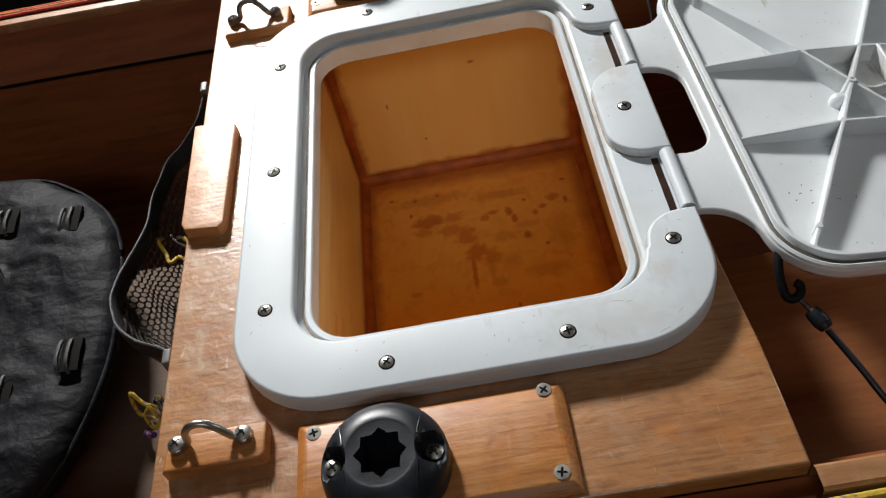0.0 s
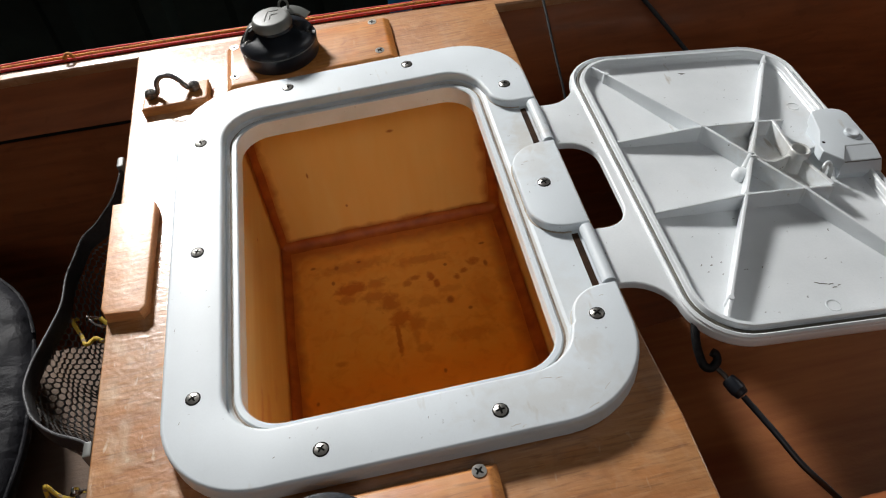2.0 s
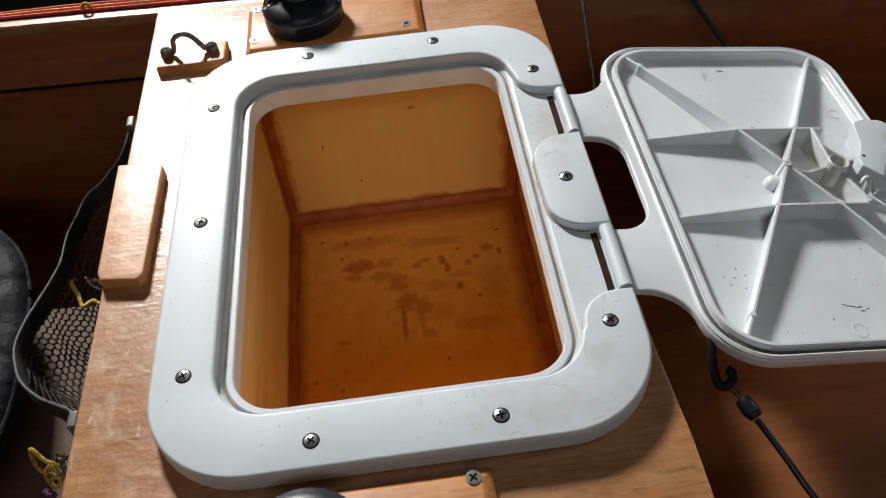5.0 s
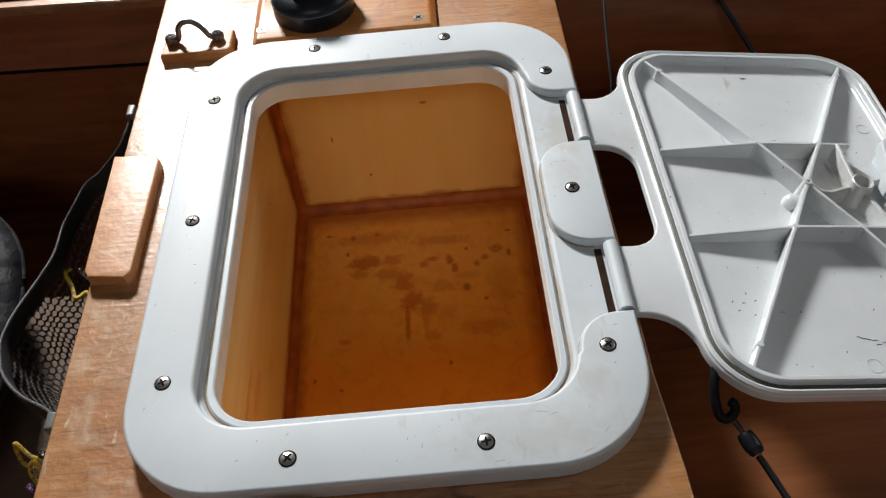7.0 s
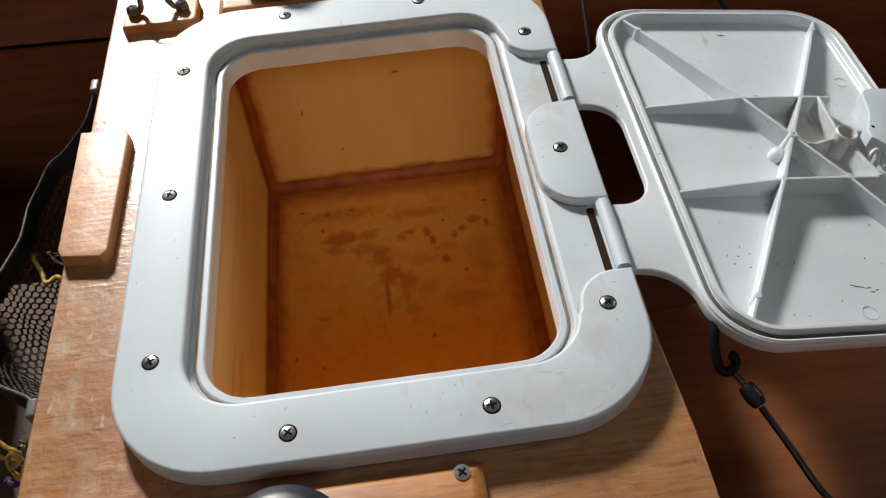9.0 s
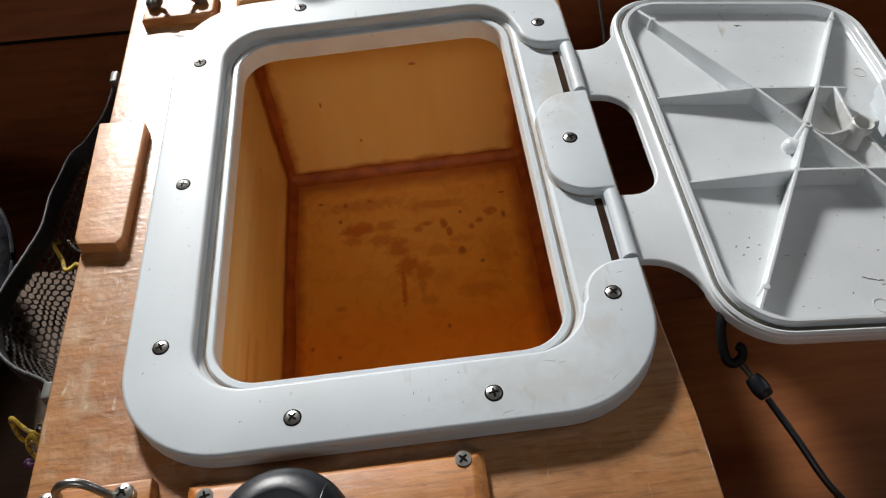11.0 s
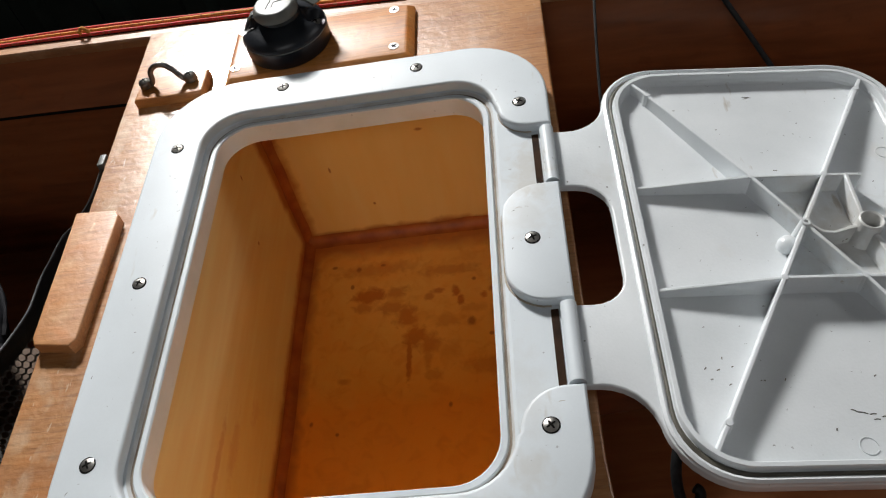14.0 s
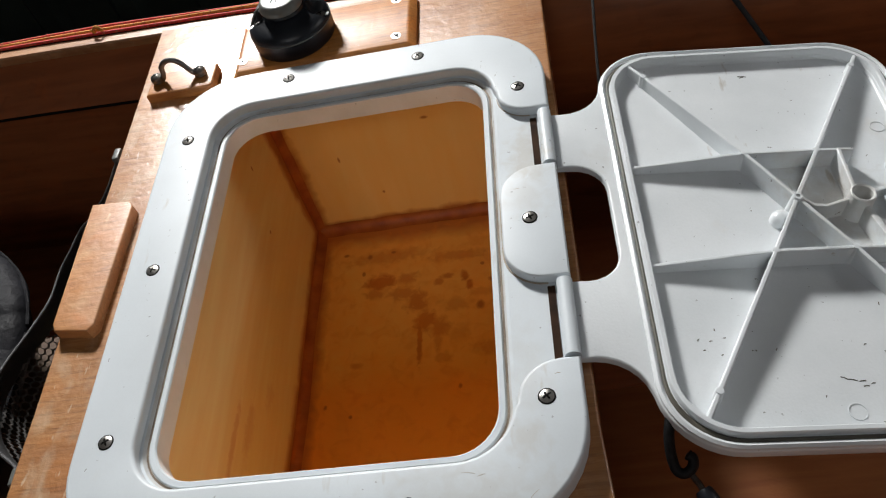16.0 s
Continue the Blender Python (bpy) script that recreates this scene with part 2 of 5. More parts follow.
def crinkled_fabric():
    """Shiny black nylon with crinkles, a fine weave and grey wear."""
    m = material("black_fabric", (0.0115, 0.0115, 0.0150), 0.58, scale=30, vary=0.3, second=(0.0055, 0.0055, 0.007), spec=0.10)
    n, l = m.node_tree.nodes, m.node_tree.links
    b = n["Principled BSDF"]
    tc = n.new("ShaderNodeTexCoord")
    last = None
    for sc, st, dist, dis in ((22.0, (1, 1.2, 1), 0.0044, 0.2), (75.0, (1, 1.1, 1), 0.0015, 0.4), (240.0, (1, 1, 1), 0.0004, 0.5), (1500.0, (1, 0.6, 1), 0.00012, 0.0)):
        mp, t, bp = n.new("ShaderNodeMapping"), n.new("ShaderNodeTexNoise"), n.new("ShaderNodeBump")
        mp.inputs["Scale"].default_value = st
        t.inputs["Scale"].default_value, t.inputs["Detail"].default_value, t.inputs["Distortion"].default_value = sc, 3, dis
        bp.inputs["Strength"].default_value, bp.inputs["Distance"].default_value = 1.0, dist
        l.new(tc.outputs["Object"], mp.inputs[0])
        l.new(mp.outputs[0], t.inputs[0])
        l.new(t.outputs[0], bp.inputs["Height"])
        if last:
            l.new(last, bp.inputs["Normal"])
        last = bp.outputs[0]
    l.new(last, b.inputs["Normal"])
    return m


M_FABRIC = crinkled_fabric()
M_PALE = wood("grey_plywood", (0.125, 0.086, 0.062), (0.085, 0.053, 0.036), "x", 0.82, 0.0, grain=200, blotch=9.0, mottle=0.3)
M_DARKG = material("dark_green_steel", (0.022, 0.034, 0.029), 0.6, spec=0.2, scale=6, vary=0.3, bump=0.1, bump_scale=60)
M_SHED = material("shed_board", (0.11, 0.10, 0.09), 0.8, scale=4, vary=0.2, bump=0.2, bump_scale=40)
M_CONC = material("concrete", (0.045, 0.045, 0.042), 0.85, scale=8, vary=0.25, bump=0.3, bump_scale=90)
M_BLUE = material("blue_paint", (0.02, 0.20, 0.48), 0.4, scale=30, vary=0.15)
M_PALEBLUE = material("pale_blue_paint", (0.20, 0.33, 0.40), 0.5, scale=30, vary=0.15)


def soil(m, spots, tone):
    """Thin patchy dirt rubbed into a surface: spots of (x, y, rx, ry, strength) seen from above."""
    n, l = m.node_tree.nodes, m.node_tree.links
    sock = n["Principled BSDF"].inputs["Base Color"]
    geo, ns, sp = n.new("ShaderNodeNewGeometry"), n.new("ShaderNodeTexNoise"), n.new("ShaderNodeSeparateXYZ")
    ns.inputs["Scale"].default_value, ns.inputs["Detail"].default_value, ns.inputs["Distortion"].default_value = 130.0, 5, 0.6
    l.new(geo.outputs["Position"], ns.inputs[0])
    l.new(geo.outputs["Position"], sp.inputs[0])

    def calc(op, a, b):
        k = n.new("ShaderNodeMath")
        k.operation = op
        for i, v in enumerate((a, b)):
            if isinstance(v, (int, float)):
                k.inputs[i].default_value = v
            else:
                l.new(v, k.inputs[i])
        return k.outputs[0]

    total = None
    for x, y, rx, ry, st in spots:
        u = calc("DIVIDE", calc("SUBTRACT", sp.outputs[0], x), rx)
        v = calc("DIVIDE", calc("SUBTRACT", sp.outputs[1], y), ry)
        r = calc("POWER", calc("ADD", calc("MULTIPLY", u, u), calc("MULTIPLY", v, v)), 0.5)
        g = n.new("ShaderNodeMapRange")
        g.inputs["From Min"].default_value, g.inputs["From Max"].default_value = 0.45, 0.85
        g.inputs["To Max"].default_value = st
        l.new(calc("SUBTRACT", calc("ADD", ns.outputs[0], 0.45), calc("MULTIPLY", r, 0.45)), g.inputs[0])
        total = g.outputs[0] if total is None else calc("MAXIMUM", total, g.outputs[0])
    mix = n.new("ShaderNodeMixRGB")
    mix.inputs[2].default_value = (*tone, 1)
    l.new(total, mix.inputs[0])
    l.new(sock.links[0].from_socket, mix.inputs[1])
    l.new(mix.outputs[0], sock)


soil(M_LID, ((0.280, 0.0, 0.034, 0.034, 0.34), (0.157, 0.045, 0.012, 0.012, 0.14)), (0.37, 0.31, 0.22))
soil(M_WHITE, ((0.113, 0.052, 0.014, 0.030, 0.36), (0.112, 0.018, 0.016, 0.020, 0.18), (0.102, -0.131, 0.010, 0.012, 0.25), (0.104, -0.095, 0.012, 0.030, 0.13), (0.075, -0.155, 0.050, 0.016, 0.22), (-0.10, 0.130, 0.025, 0.030, 0.15)), (0.40, 0.33, 0.24))


def rope_mat(name, one, two, freq):
    m = bpy.data.materials.new(name)
    m.use_nodes = True
    n, l = m.node_tree.nodes, m.node_tree.links
    b = n["Principled BSDF"]
    b.inputs["Roughness"].default_value = 0.75
    tc, v, r = n.new("ShaderNodeTexCoord"), n.new("ShaderNodeTexVoronoi"), n.new("ShaderNodeValToRGB")
    v.inputs["Scale"].default_value = freq
    l.new(tc.outputs["Object"], v.inputs[0])
    sep = n.new("ShaderNodeSeparateColor")
    l.new(v.outputs["Color"], sep.inputs[0])
    r.color_ramp.interpolation = "CONSTANT"
    r.color_ramp.elements[0].color, r.color_ramp.elements[1].color = (*one, 1), (*two, 1)
    r.color_ramp.elements[1].position = 0.80
    l.new(sep.outputs[0], r.inputs[0])
    l.new(r.outputs[0], b.inputs["Base Color"])
    bp = n.new("ShaderNodeBump")
    bp.inputs["Strength"].default_value, bp.inputs["Distance"].default_value = 0.6, 0.0006
    l.new(v.outputs["Distance"], bp.inputs["Height"])
    l.new(bp.outputs[0], b.inputs["Normal"])
    return m


M_RED = rope_mat("red_rope", (0.50, 0.022, 0.018), (0.42, 0.10, 0.04), 700)
M_YEL = rope_mat("yellow_rope", (0.55, 0.25, 0.03), (0.35, 0.12, 0.03), 700)
M_YEL2 = rope_mat("bright_yellow_rope", (0.50, 0.34, 0.03), (0.22, 0.15, 0.08), 420)


# ---- mesh helpers ----
def rrect(x0, x1, y0, y1, r, n=8):
    """A rounded rectangle, counter-clockwise."""
    pts = []
    for cx, cy, a in ((x1 - r, y1 - r, 0), (x0 + r, y1 - r, 90), (x0 + r, y0 + r, 180), (x1 - r, y0 + r, 270)):
        pts += [(cx + r * math.cos(radians(a + 90 * k / n)), cy + r * math.sin(radians(a + 90 * k / n))) for k in range(n + 1)]
    return pts


def arc(cx, cy, r, a0, a1, n=8):
    return [(cx + r * math.cos(radians(a0 + (a1 - a0) * k / n)), cy + r * math.sin(radians(a0 + (a1 - a0) * k / n))) for k in range(n + 1)]


def offset(loop, d):
    """The loop moved to its left (inwards if counter-clockwise) by d."""
    out, n = [], len(loop)
    for i in range(n):
        p, a, b = Vector(loop[i]), Vector(loop[i - 1]), Vector(loop[(i + 1) % n])
        u, v = (p - a), (b - p)
        u = u.normalized() if u.length > 1e-9 else v.normalized()
        v = v.normalized() if v.length > 1e-9 else u
        nu, nv = Vector((-u.y, u.x)), Vector((-v.y, v.x))
        m = nu + nv
        m = m.normalized() if m.length > 1e-6 else nu
        out.append(tuple(p + m * d / max(0.4, m.dot(nu))))
    return out


def ring(bm, loop, z):
    return [bm.verts.new((x, y, z)) for x, y in loop]


def skin(bm, a, b):
    n = len(a)
    return [bm.faces.new((a[i], a[(i + 1) % n], b[(i + 1) % n], b[i])) for i in range(n)]


def cap(bm, loops):
    edges = []
    for lp in loops:
        for i in range(len(lp)):
            edges.append(bm.edges.get((lp[i - 1], lp[i])) or bm.edges.new((lp[i - 1], lp[i])))
    return bmesh.ops.triangle_fill(bm, use_beauty=True, use_dissolve=False, edges=edges)


def prism(outer, holes=(), z0=0.0, z1=0.01, bev=0.001, steps=3, bm=None):
    """A plate of the outline outer with holes, its upper edges rounded by bev."""
    bm = bm or bmesh.new()
    tops, lows = [], []
    for k, lp in enumerate((outer, *holes)):
        sign = 1 if k == 0 else -1
        low = ring(bm, lp, z0)
        last = low
        for s in range(steps + 1) if bev else (0,):
            a = radians(90 * s / steps)
            r = ring(bm, offset(lp, sign * bev * (1 - math.cos(a))) if s else lp, z1 - bev + bev * math.sin(a))
            skin(bm, last, r)
            last = r
        tops.append(last)
        lows.append(low)
    cap(bm, tops)
    cap(bm, lows)
    return bm


def box(x0, x1, y0, y1, z0, z1, bev=0.001, r=0.002, bm=None):
    return prism(rrect(x0, x1, y0, y1, r, 3), (), z0, z1, bev, 2, bm)


def lathe(profile, n=32, bm=None, at=(0, 0, 0)):
    """Turns (radius, z) pairs round the z axis; ends with radius 0 are closed."""
    bm = bm or bmesh.new()
    last = None
    for r, z in profile:
        if r < 1e-6:
            cur = [bm.verts.new((at[0], at[1], at[2] + z))]
        else:
            cur = [bm.verts.new((at[0] + r * math.cos(2 * math.pi * k / n), at[1] + r * math.sin(2 * math.pi * k / n), at[2] + z)) for k in range(n)]
        if last:
            if len(last) == 1 and len(cur) > 1:
                [bm.faces.new((last[0], cur[(k + 1) % n], cur[k])) for k in range(n)]
            elif len(cur) == 1 and len(last) > 1:
                [bm.faces.new((last[k], last[(k + 1) % n], cur[0])) for k in range(n)]
            elif len(cur) > 1:
                skin(bm, last, cur)
        last = cur
    return bm


def glide(pts, k=8, closed=False):
    """A smooth line through the points."""
    p = [Vector(q) for q in pts]
    n = len(p)
    out = []
    for i in range(n if closed else n - 1):
        a, b = p[i], p[(i + 1) % n]
        pa = p[i - 1] if (closed or i > 0) else a + (a - b)
        pb = p[(i + 2) % n] if (closed or i + 2 < n) else b + (b - a)
        for s in range(k):
            t = s / k
            out.append(0.5 * ((2 * a) + (b - pa) * t + (2 * pa - 5 * a + 4 * b - pb) * t * t + (3 * a - pa - 3 * b + pb) * t ** 3))
    if not closed:
        out.append(p[-1])
    return out


def tube(pts, r, n=8, bm=None, flat=None, up=(0, 0, 1)):
    """A round line along the points, or a strap: flat = (half width, half thickness), its width along up."""
    bm = bm or bmesh.new()
    pts = [Vector(q) for q in pts]
    last, up = None, Vector(up)
    nrm = None
    for i, p in enumerate(pts):
        d = (pts[min(i + 1, len(pts) - 1)] - pts[max(i - 1, 0)]).normalized()
        if flat or nrm is None:
            nrm = up - d * up.dot(d)
            if nrm.length < 1e-4:
                nrm = Vector((1, 0, 0)) - d * d.x
        else:
            nrm = nrm - d * nrm.dot(d)
        nrm.normalize()
        bi = d.cross(nrm)
        cur = []
        for k in range(n):
            a = 2 * math.pi * (k + 0.5) / n
            c, s = math.cos(a), math.sin(a)
            if flat:
                c, s = math.copysign(abs(c) ** 0.4, c) * flat[0], math.copysign(abs(s) ** 0.6, s) * flat[1]
            else:
                c, s = c * r, s * r
            cur.append(bm.verts.new(p + nrm * c + bi * s))
        if last:
            skin(bm, last, cur)
        else:
            bm.faces.new(cur[::-1])
        last = cur
    bm.faces.new(last)
    return bm


def finish(bm, name, mat, sharp=40):
    bmesh.ops.recalc_face_normals(bm, faces=bm.faces)
    me = bpy.data.meshes.new(name)
    bm.to_mesh(me)
    bm.free()
    me.materials.append(mat)
    me.shade_smooth()
    me.set_sharp_from_angle(angle=radians(sharp))
    return me


def thing(name, base, label, category, group="", kind=""):
    ob = tagged(new(name), label, category, group, kind)
    ob.location = base
    return ob


def part(name, bm, mat, parent, label="", sharp=40):
    """Links a bmesh, built in world metres, as one mesh under a thing or a part."""
    o = Vector((0, 0, 0))
    q = parent
    while q is not None:
        o += q.location
        q = q.parent
    bm.transform(Matrix.Translation(-o))
    ob = new(name, finish(bm, name, mat, sharp))
    ob.parent = parent
    return tagged(ob, label)


def solid(name, bm, mat, label, category, kind="", group="", sharp=40):
    return tagged(new(name, finish(bm, name, mat, sharp)), label, category, group, kind)


def screw_mesh(name, R=0.0048, h=0.0020, mat=None, dome=True):
    """A Phillips head: a low dome, a black cross on it for the recess's dirt and shade."""
    n = 24
    top = lambda r: h * (1 - (0.8 if dome else 0.12) * (r / R) ** 2)
    bm = lathe([(R, -0.001), (R, top(R))] + [(R * k, top(R * k)) for k in (0.93, 0.8, 0.6, 0.4, 0.2)] + [(0.0, top(0.0))], n)
    w, L, dz = R * 0.16, R * 0.66, 0.00006
    for a in range(4):
        q = [Matrix.Rotation(math.pi / 2 * a, 3, "Z") @ Vector(p) for p in ((0, 0, top(0) + dz), (w, -w, top(w * 1.4) + dz), (R * 0.35, -w, top(R * 0.36) + dz), (L, -w * 0.7, top(L) + dz), (L, w * 0.7, top(L) + dz), (R * 0.35, w, top(R * 0.36) + dz), (w, w, top(w * 1.4) + dz))]
        f = bm.faces.new([bm.verts.new(p) for p in q])
        f.material_index = 1
    me = finish(bm, name, mat or M_STEEL, 50)
    me.materials.append(M_PIT)
    return me


SCREW, FLAT_SCREW, SMALL_SCREW = screw_mesh("screw_head", 0.0036, 0.0010), screw_mesh("flat_screw_head", 0.0037, 0.0007, M_STEEL, False), screw_mesh("small_screw", 0.0041, 0.0018, M_CLEAN)
DARK_SCREW = screw_mesh("dull_screw", 0.0041, 0.0020, M_DULL)


def screw_at(me, x, y, z, parent, turn=0.0, name="screw"):
    ob = new(name, me)
    ob.parent = parent
    p = Vector((0, 0, 0))
    q = parent
    while q is not None:
        p += q.location
        q = q.parent
    ob.location = Vector((x, y, z)) - p
    ob.rotation_euler = (random.uniform(-0.04, 0.04), random.uniform(-0.04, 0.04), radians(turn))
    return ob


# ---- the boat ----
DECK = -0.013                       # the thwart's upper face


def far_y(x):
    return 0.2535 - 0.078 * x - 0.06 * x * x


def near_y(x):
    return -0.2395 - 0.01 * x + 0.06 * x * x


def strake(name, yf, rows, thick, label, x0=-1.3, x1=1.1, mat=M_HULL):
    """A hull panel: rows of (inset from the gunwale line, z) swept along the boat."""
    bm = bmesh.new()
    n = 48
    sgn = 1 if yf(0) > 0 else -1
    inner, outer = [], []
    for k in range(n + 1):
        x = x0 + (x1 - x0) * k / n
        inner.append([bm.verts.new((x, yf(x) - sgn * i, z)) for i, z in rows])
        outer.append([bm.verts.new((x, yf(x) - sgn * (i - thick), z)) for i, z in rows])
    for k in range(n):
        for j in range(len(rows) - 1):
            bm.faces.new((inner[k][j], inner[k + 1][j], inner[k + 1][j + 1], inner[k][j + 1]))
            bm.faces.new((outer[k][j], outer[k][j + 1], outer[k + 1][j + 1], outer[k + 1][j]))
        for j in (0, len(rows) - 1):
            bm.faces.new((inner[k][j], outer[k][j], outer[k + 1][j], inner[k + 1][j]))
    return solid(name, bm, mat, label, "hull", "structure", sharp=30)


strake("hull_side_far", far_y, [(0.0, -0.0145), (0.0, -0.020), (0.020, -0.058), (0.022, -0.0605), (0.0150, -0.0655), (0.0165, -0.072), (0.018, -0.14), (0.019, -0.237)], 0.009,
       "dark varnished plywood hull side with a shadowed lap seam", -1.3, -0.15)
strake("hull_side_far_right", far_y, [(0.0, -0.0145), (0.0, -0.020), (0.0065, -0.034), (0.0130, -0.048), (0.0165, -0.060), (0.0180, -0.075), (0.0185, -0.14), (0.0190, -0.237)], 0.009,
       "dark varnished plywood hull side with a dull sheen", -0.15, 1.1)
strake("hull_side_near", near_y, [(0.0015, -0.0262), (0.0040, -0.030), (0.020, -0.058), (0.022, -0.0605), (0.0150, -0.0655), (0.0165, -0.072), (0.018, -0.14), (0.019, -0.237)], 0.009,
       "dark varnished plywood hull side below the gunwale")


def gunwale(name, yf, label, x0=-1.3, x1=1.1, foot=-0.0215):
    bm = bmesh.new()
    sgn = 1 if yf(0) > 0 else -1
    sec = [(-0.0028, foot), (-0.0028, -0.0155), (-0.0012, -0.0140), (0.008, -0.0140), (0.0095, -0.0155), (0.0095, foot - 0.008)]
    last = None
    for k in range(61):
        x = x0 + (x1 - x0) * k / 60
        cur = [bm.verts.new((x, yf(x) + sgn * (a + 0.001), z)) for a, z in sec]
        if last:
            skin(bm, last, cur)
        last = cur
    return solid(name, bm, M_GUN, label, "gunwale", "structure")


# Black strip set into the lap to draw the seam's shade.
bm = tube([(-1.3 + 0.02 * k, far_y(-1.3 + 0.02 * k) - 0.0178, -0.0630) for k in range(57)], 0, 8, None, (0.0028, 0.0026))
solid("trim_seam", bm, M_PIT, "black strip for the shade along the hull's lap seam", "trim", "structure")
gunwale("gunwale_far", far_y, "worn varnished wooden gunwale strip with pale edge")
gunwale("gunwale_near", near_y, "worn varnished wooden gunwale strip", 0.1390, 1.1, -0.0265)
gunwale("gunwale_near_end", near_y, "worn varnished wooden gunwale strip", -1.3, -0.1720, -0.0265)

ROWS_X = [-1.3 + 2.4 * k / 40 for k in range(41)]
a = [(x, far_y(x) - 0.0185) for x in ROWS_X]
b = [(x, near_y(x) + 0.0185) for x in reversed(ROWS_X)]
solid("hull_bottom", prism(list(reversed(a + b)), (), -0.246, -0.236, 0), M_HULL, "dark varnished plywood hull bottom in shade", "hull", "structure")

# thwart with the opening cut through
out = [(0.138, near_y(0.138) + 0.0020), (0.1378, -0.175), (0.1345, -0.12), (0.1340, 0.15), (0.1345, far_y(0.1345) + 0.0015)]
out += [(x, far_y(x) + 0.0015) for x in (0.09, 0.03, -0.03, -0.09, -0.13)]
out += [(-0.1735, far_y(-0.1735) + 0.0015), (-0.1705, near_y(-0.17) + 0.0020)]
out += [(x, near_y(x) + 0.0020) for x in (-0.12, -0.06, 0.0, 0.07)]
solid("thwart", prism(out, [rrect(-0.0925, 0.0925, -0.1355, 0.1355, 0.026)], DECK - 0.012, DECK, 0.0015), M_THWART,
      "varnished plywood thwart across the boat, worn and scratched", "thwart", "structure")

# locker under the hatch
LX0, LX1, LY0, LY1, LZ = -0.104, 0.119, -0.19, 0.214, -0.226
TOPZ = DECK - 0.0125
locker = thing("locker", (0, 0, LZ), "open storage locker of amber epoxied plywood, stained inside", "locker")


def slab(x0, x1, y0, y1, z0, z1):
    return prism([(x0, y0), (x1, y0), (x1, y1), (x0, y1)], (), z0, z1, 0)


def locker_mat(name, bands, spots=(), dots=(), base=None, plane="XY", lit_wash=None, source=None):
    """Epoxied plywood with brown bands along its joints (axis, place, width), blotches and small dark dots."""
    m = (source or M_LOCKER).copy()
    m.name = name
    n, l = m.node_tree.nodes, m.node_tree.links
    bs = n["Principled BSDF"]
    last = bs.inputs["Base Color"].links[0].from_socket
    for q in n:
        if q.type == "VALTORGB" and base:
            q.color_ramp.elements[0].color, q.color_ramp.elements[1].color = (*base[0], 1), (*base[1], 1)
    tc = n.new("ShaderNodeTexCoord")
    sep = n.new("ShaderNodeSeparateXYZ")
    l.new(tc.outputs["Object"], sep.inputs[0])

    flat = n.new("ShaderNodeCombineXYZ")
    for k in (0, 1):
        l.new(sep.outputs["XYZ".index(plane[k])], flat.inputs[k])

    def math_node(op, a, b=None):
        q = n.new("ShaderNodeMath")
        q.operation = op
        for k, v in enumerate((a, b)):
            if v is None:
                continue
            if isinstance(v, (int, float)):
                q.inputs[k].default_value = v
            else:
                l.new(v, q.inputs[k])
        return q.outputs[0]

    def ranged(v, lo, hi, top=1.0):
        r = n.new("ShaderNodeMapRange")
        r.inputs["From Min"].default_value, r.inputs["From Max"].default_value, r.inputs["To Max"].default_value = lo, hi, top
        l.new(v, r.inputs[0])
        return r.outputs[0]

    def noise_of(scale, distort=0.6, detail=6):
        z = n.new("ShaderNodeTexNoise")
        z.inputs["Scale"].default_value, z.inputs["Detail"].default_value, z.inputs["Distortion"].default_value = scale, detail, distort
        l.new(tc.outputs["Object"], z.inputs[0])
        return z.outputs[0]

    def spot(cx, cy, rx, ry, power, soft=0.45, ragged=1.5):
        mp = n.new("ShaderNodeMapping")
        mp.inputs["Location"].default_value = (-cx / rx, -cy / ry, 0)
        mp.inputs["Scale"].default_value = (1 / rx, 1 / ry, 0)
        l.new(flat.outputs[0], mp.inputs[0])
        ln = n.new("ShaderNodeVectorMath")
        ln.operation = "LENGTH"
        l.new(mp.outputs[0], ln.inputs[0])
        d = math_node("ADD", ln.outputs["Value"], math_node("MULTIPLY", math_node("SUBTRACT", warp, 0.5), ragged))
        return ranged(d, 1.0, soft, power)

    def paint(amount, color):
        nonlocal last
        mix = n.new("ShaderNodeMixRGB")
        mix.inputs[2].default_value = (*color, 1)
        l.new(amount, mix.inputs[0])
        l.new(last, mix.inputs[1])
        last = mix.outputs[0]

    rag, warp = noise_of(48.0), noise_of(130.0, 0.8, 4)
    if lit_wash:                       # direct light as a redder tint, short of the given place
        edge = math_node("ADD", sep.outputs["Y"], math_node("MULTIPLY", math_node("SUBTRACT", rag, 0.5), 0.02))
        paint(ranged(edge, lit_wash[0] + 0.014, lit_wash[0] - 0.014, lit_wash[1]), lit_wash[2])
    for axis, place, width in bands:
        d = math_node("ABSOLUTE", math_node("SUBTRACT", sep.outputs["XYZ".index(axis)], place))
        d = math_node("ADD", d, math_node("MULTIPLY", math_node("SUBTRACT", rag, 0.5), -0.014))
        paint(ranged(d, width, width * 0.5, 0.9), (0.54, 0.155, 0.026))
    total = None
    for sp in spots:
        o = spot(*sp)
        total = o if total is None else math_node("MAXIMUM", total, o)
    if total is not None:
        paint(math_node("MULTIPLY", total, ranged(noise_of(90.0, 0.5, 3), 0.08, 0.34)), (0.60, 0.140, 0.010))
    if len(spots) > 6:             # faint blotches all over
        paint(ranged(noise_of(70.0, 0.9, 5), 0.50, 0.70, 0.5), (0.80, 0.27, 0.030))
    for dt in dots:
        paint(spot(*dt, 0.8, 0.45, 0.8), (0.46, 0.105, 0.012))
    l.new(last, bs.inputs["Base Color"])
    return m


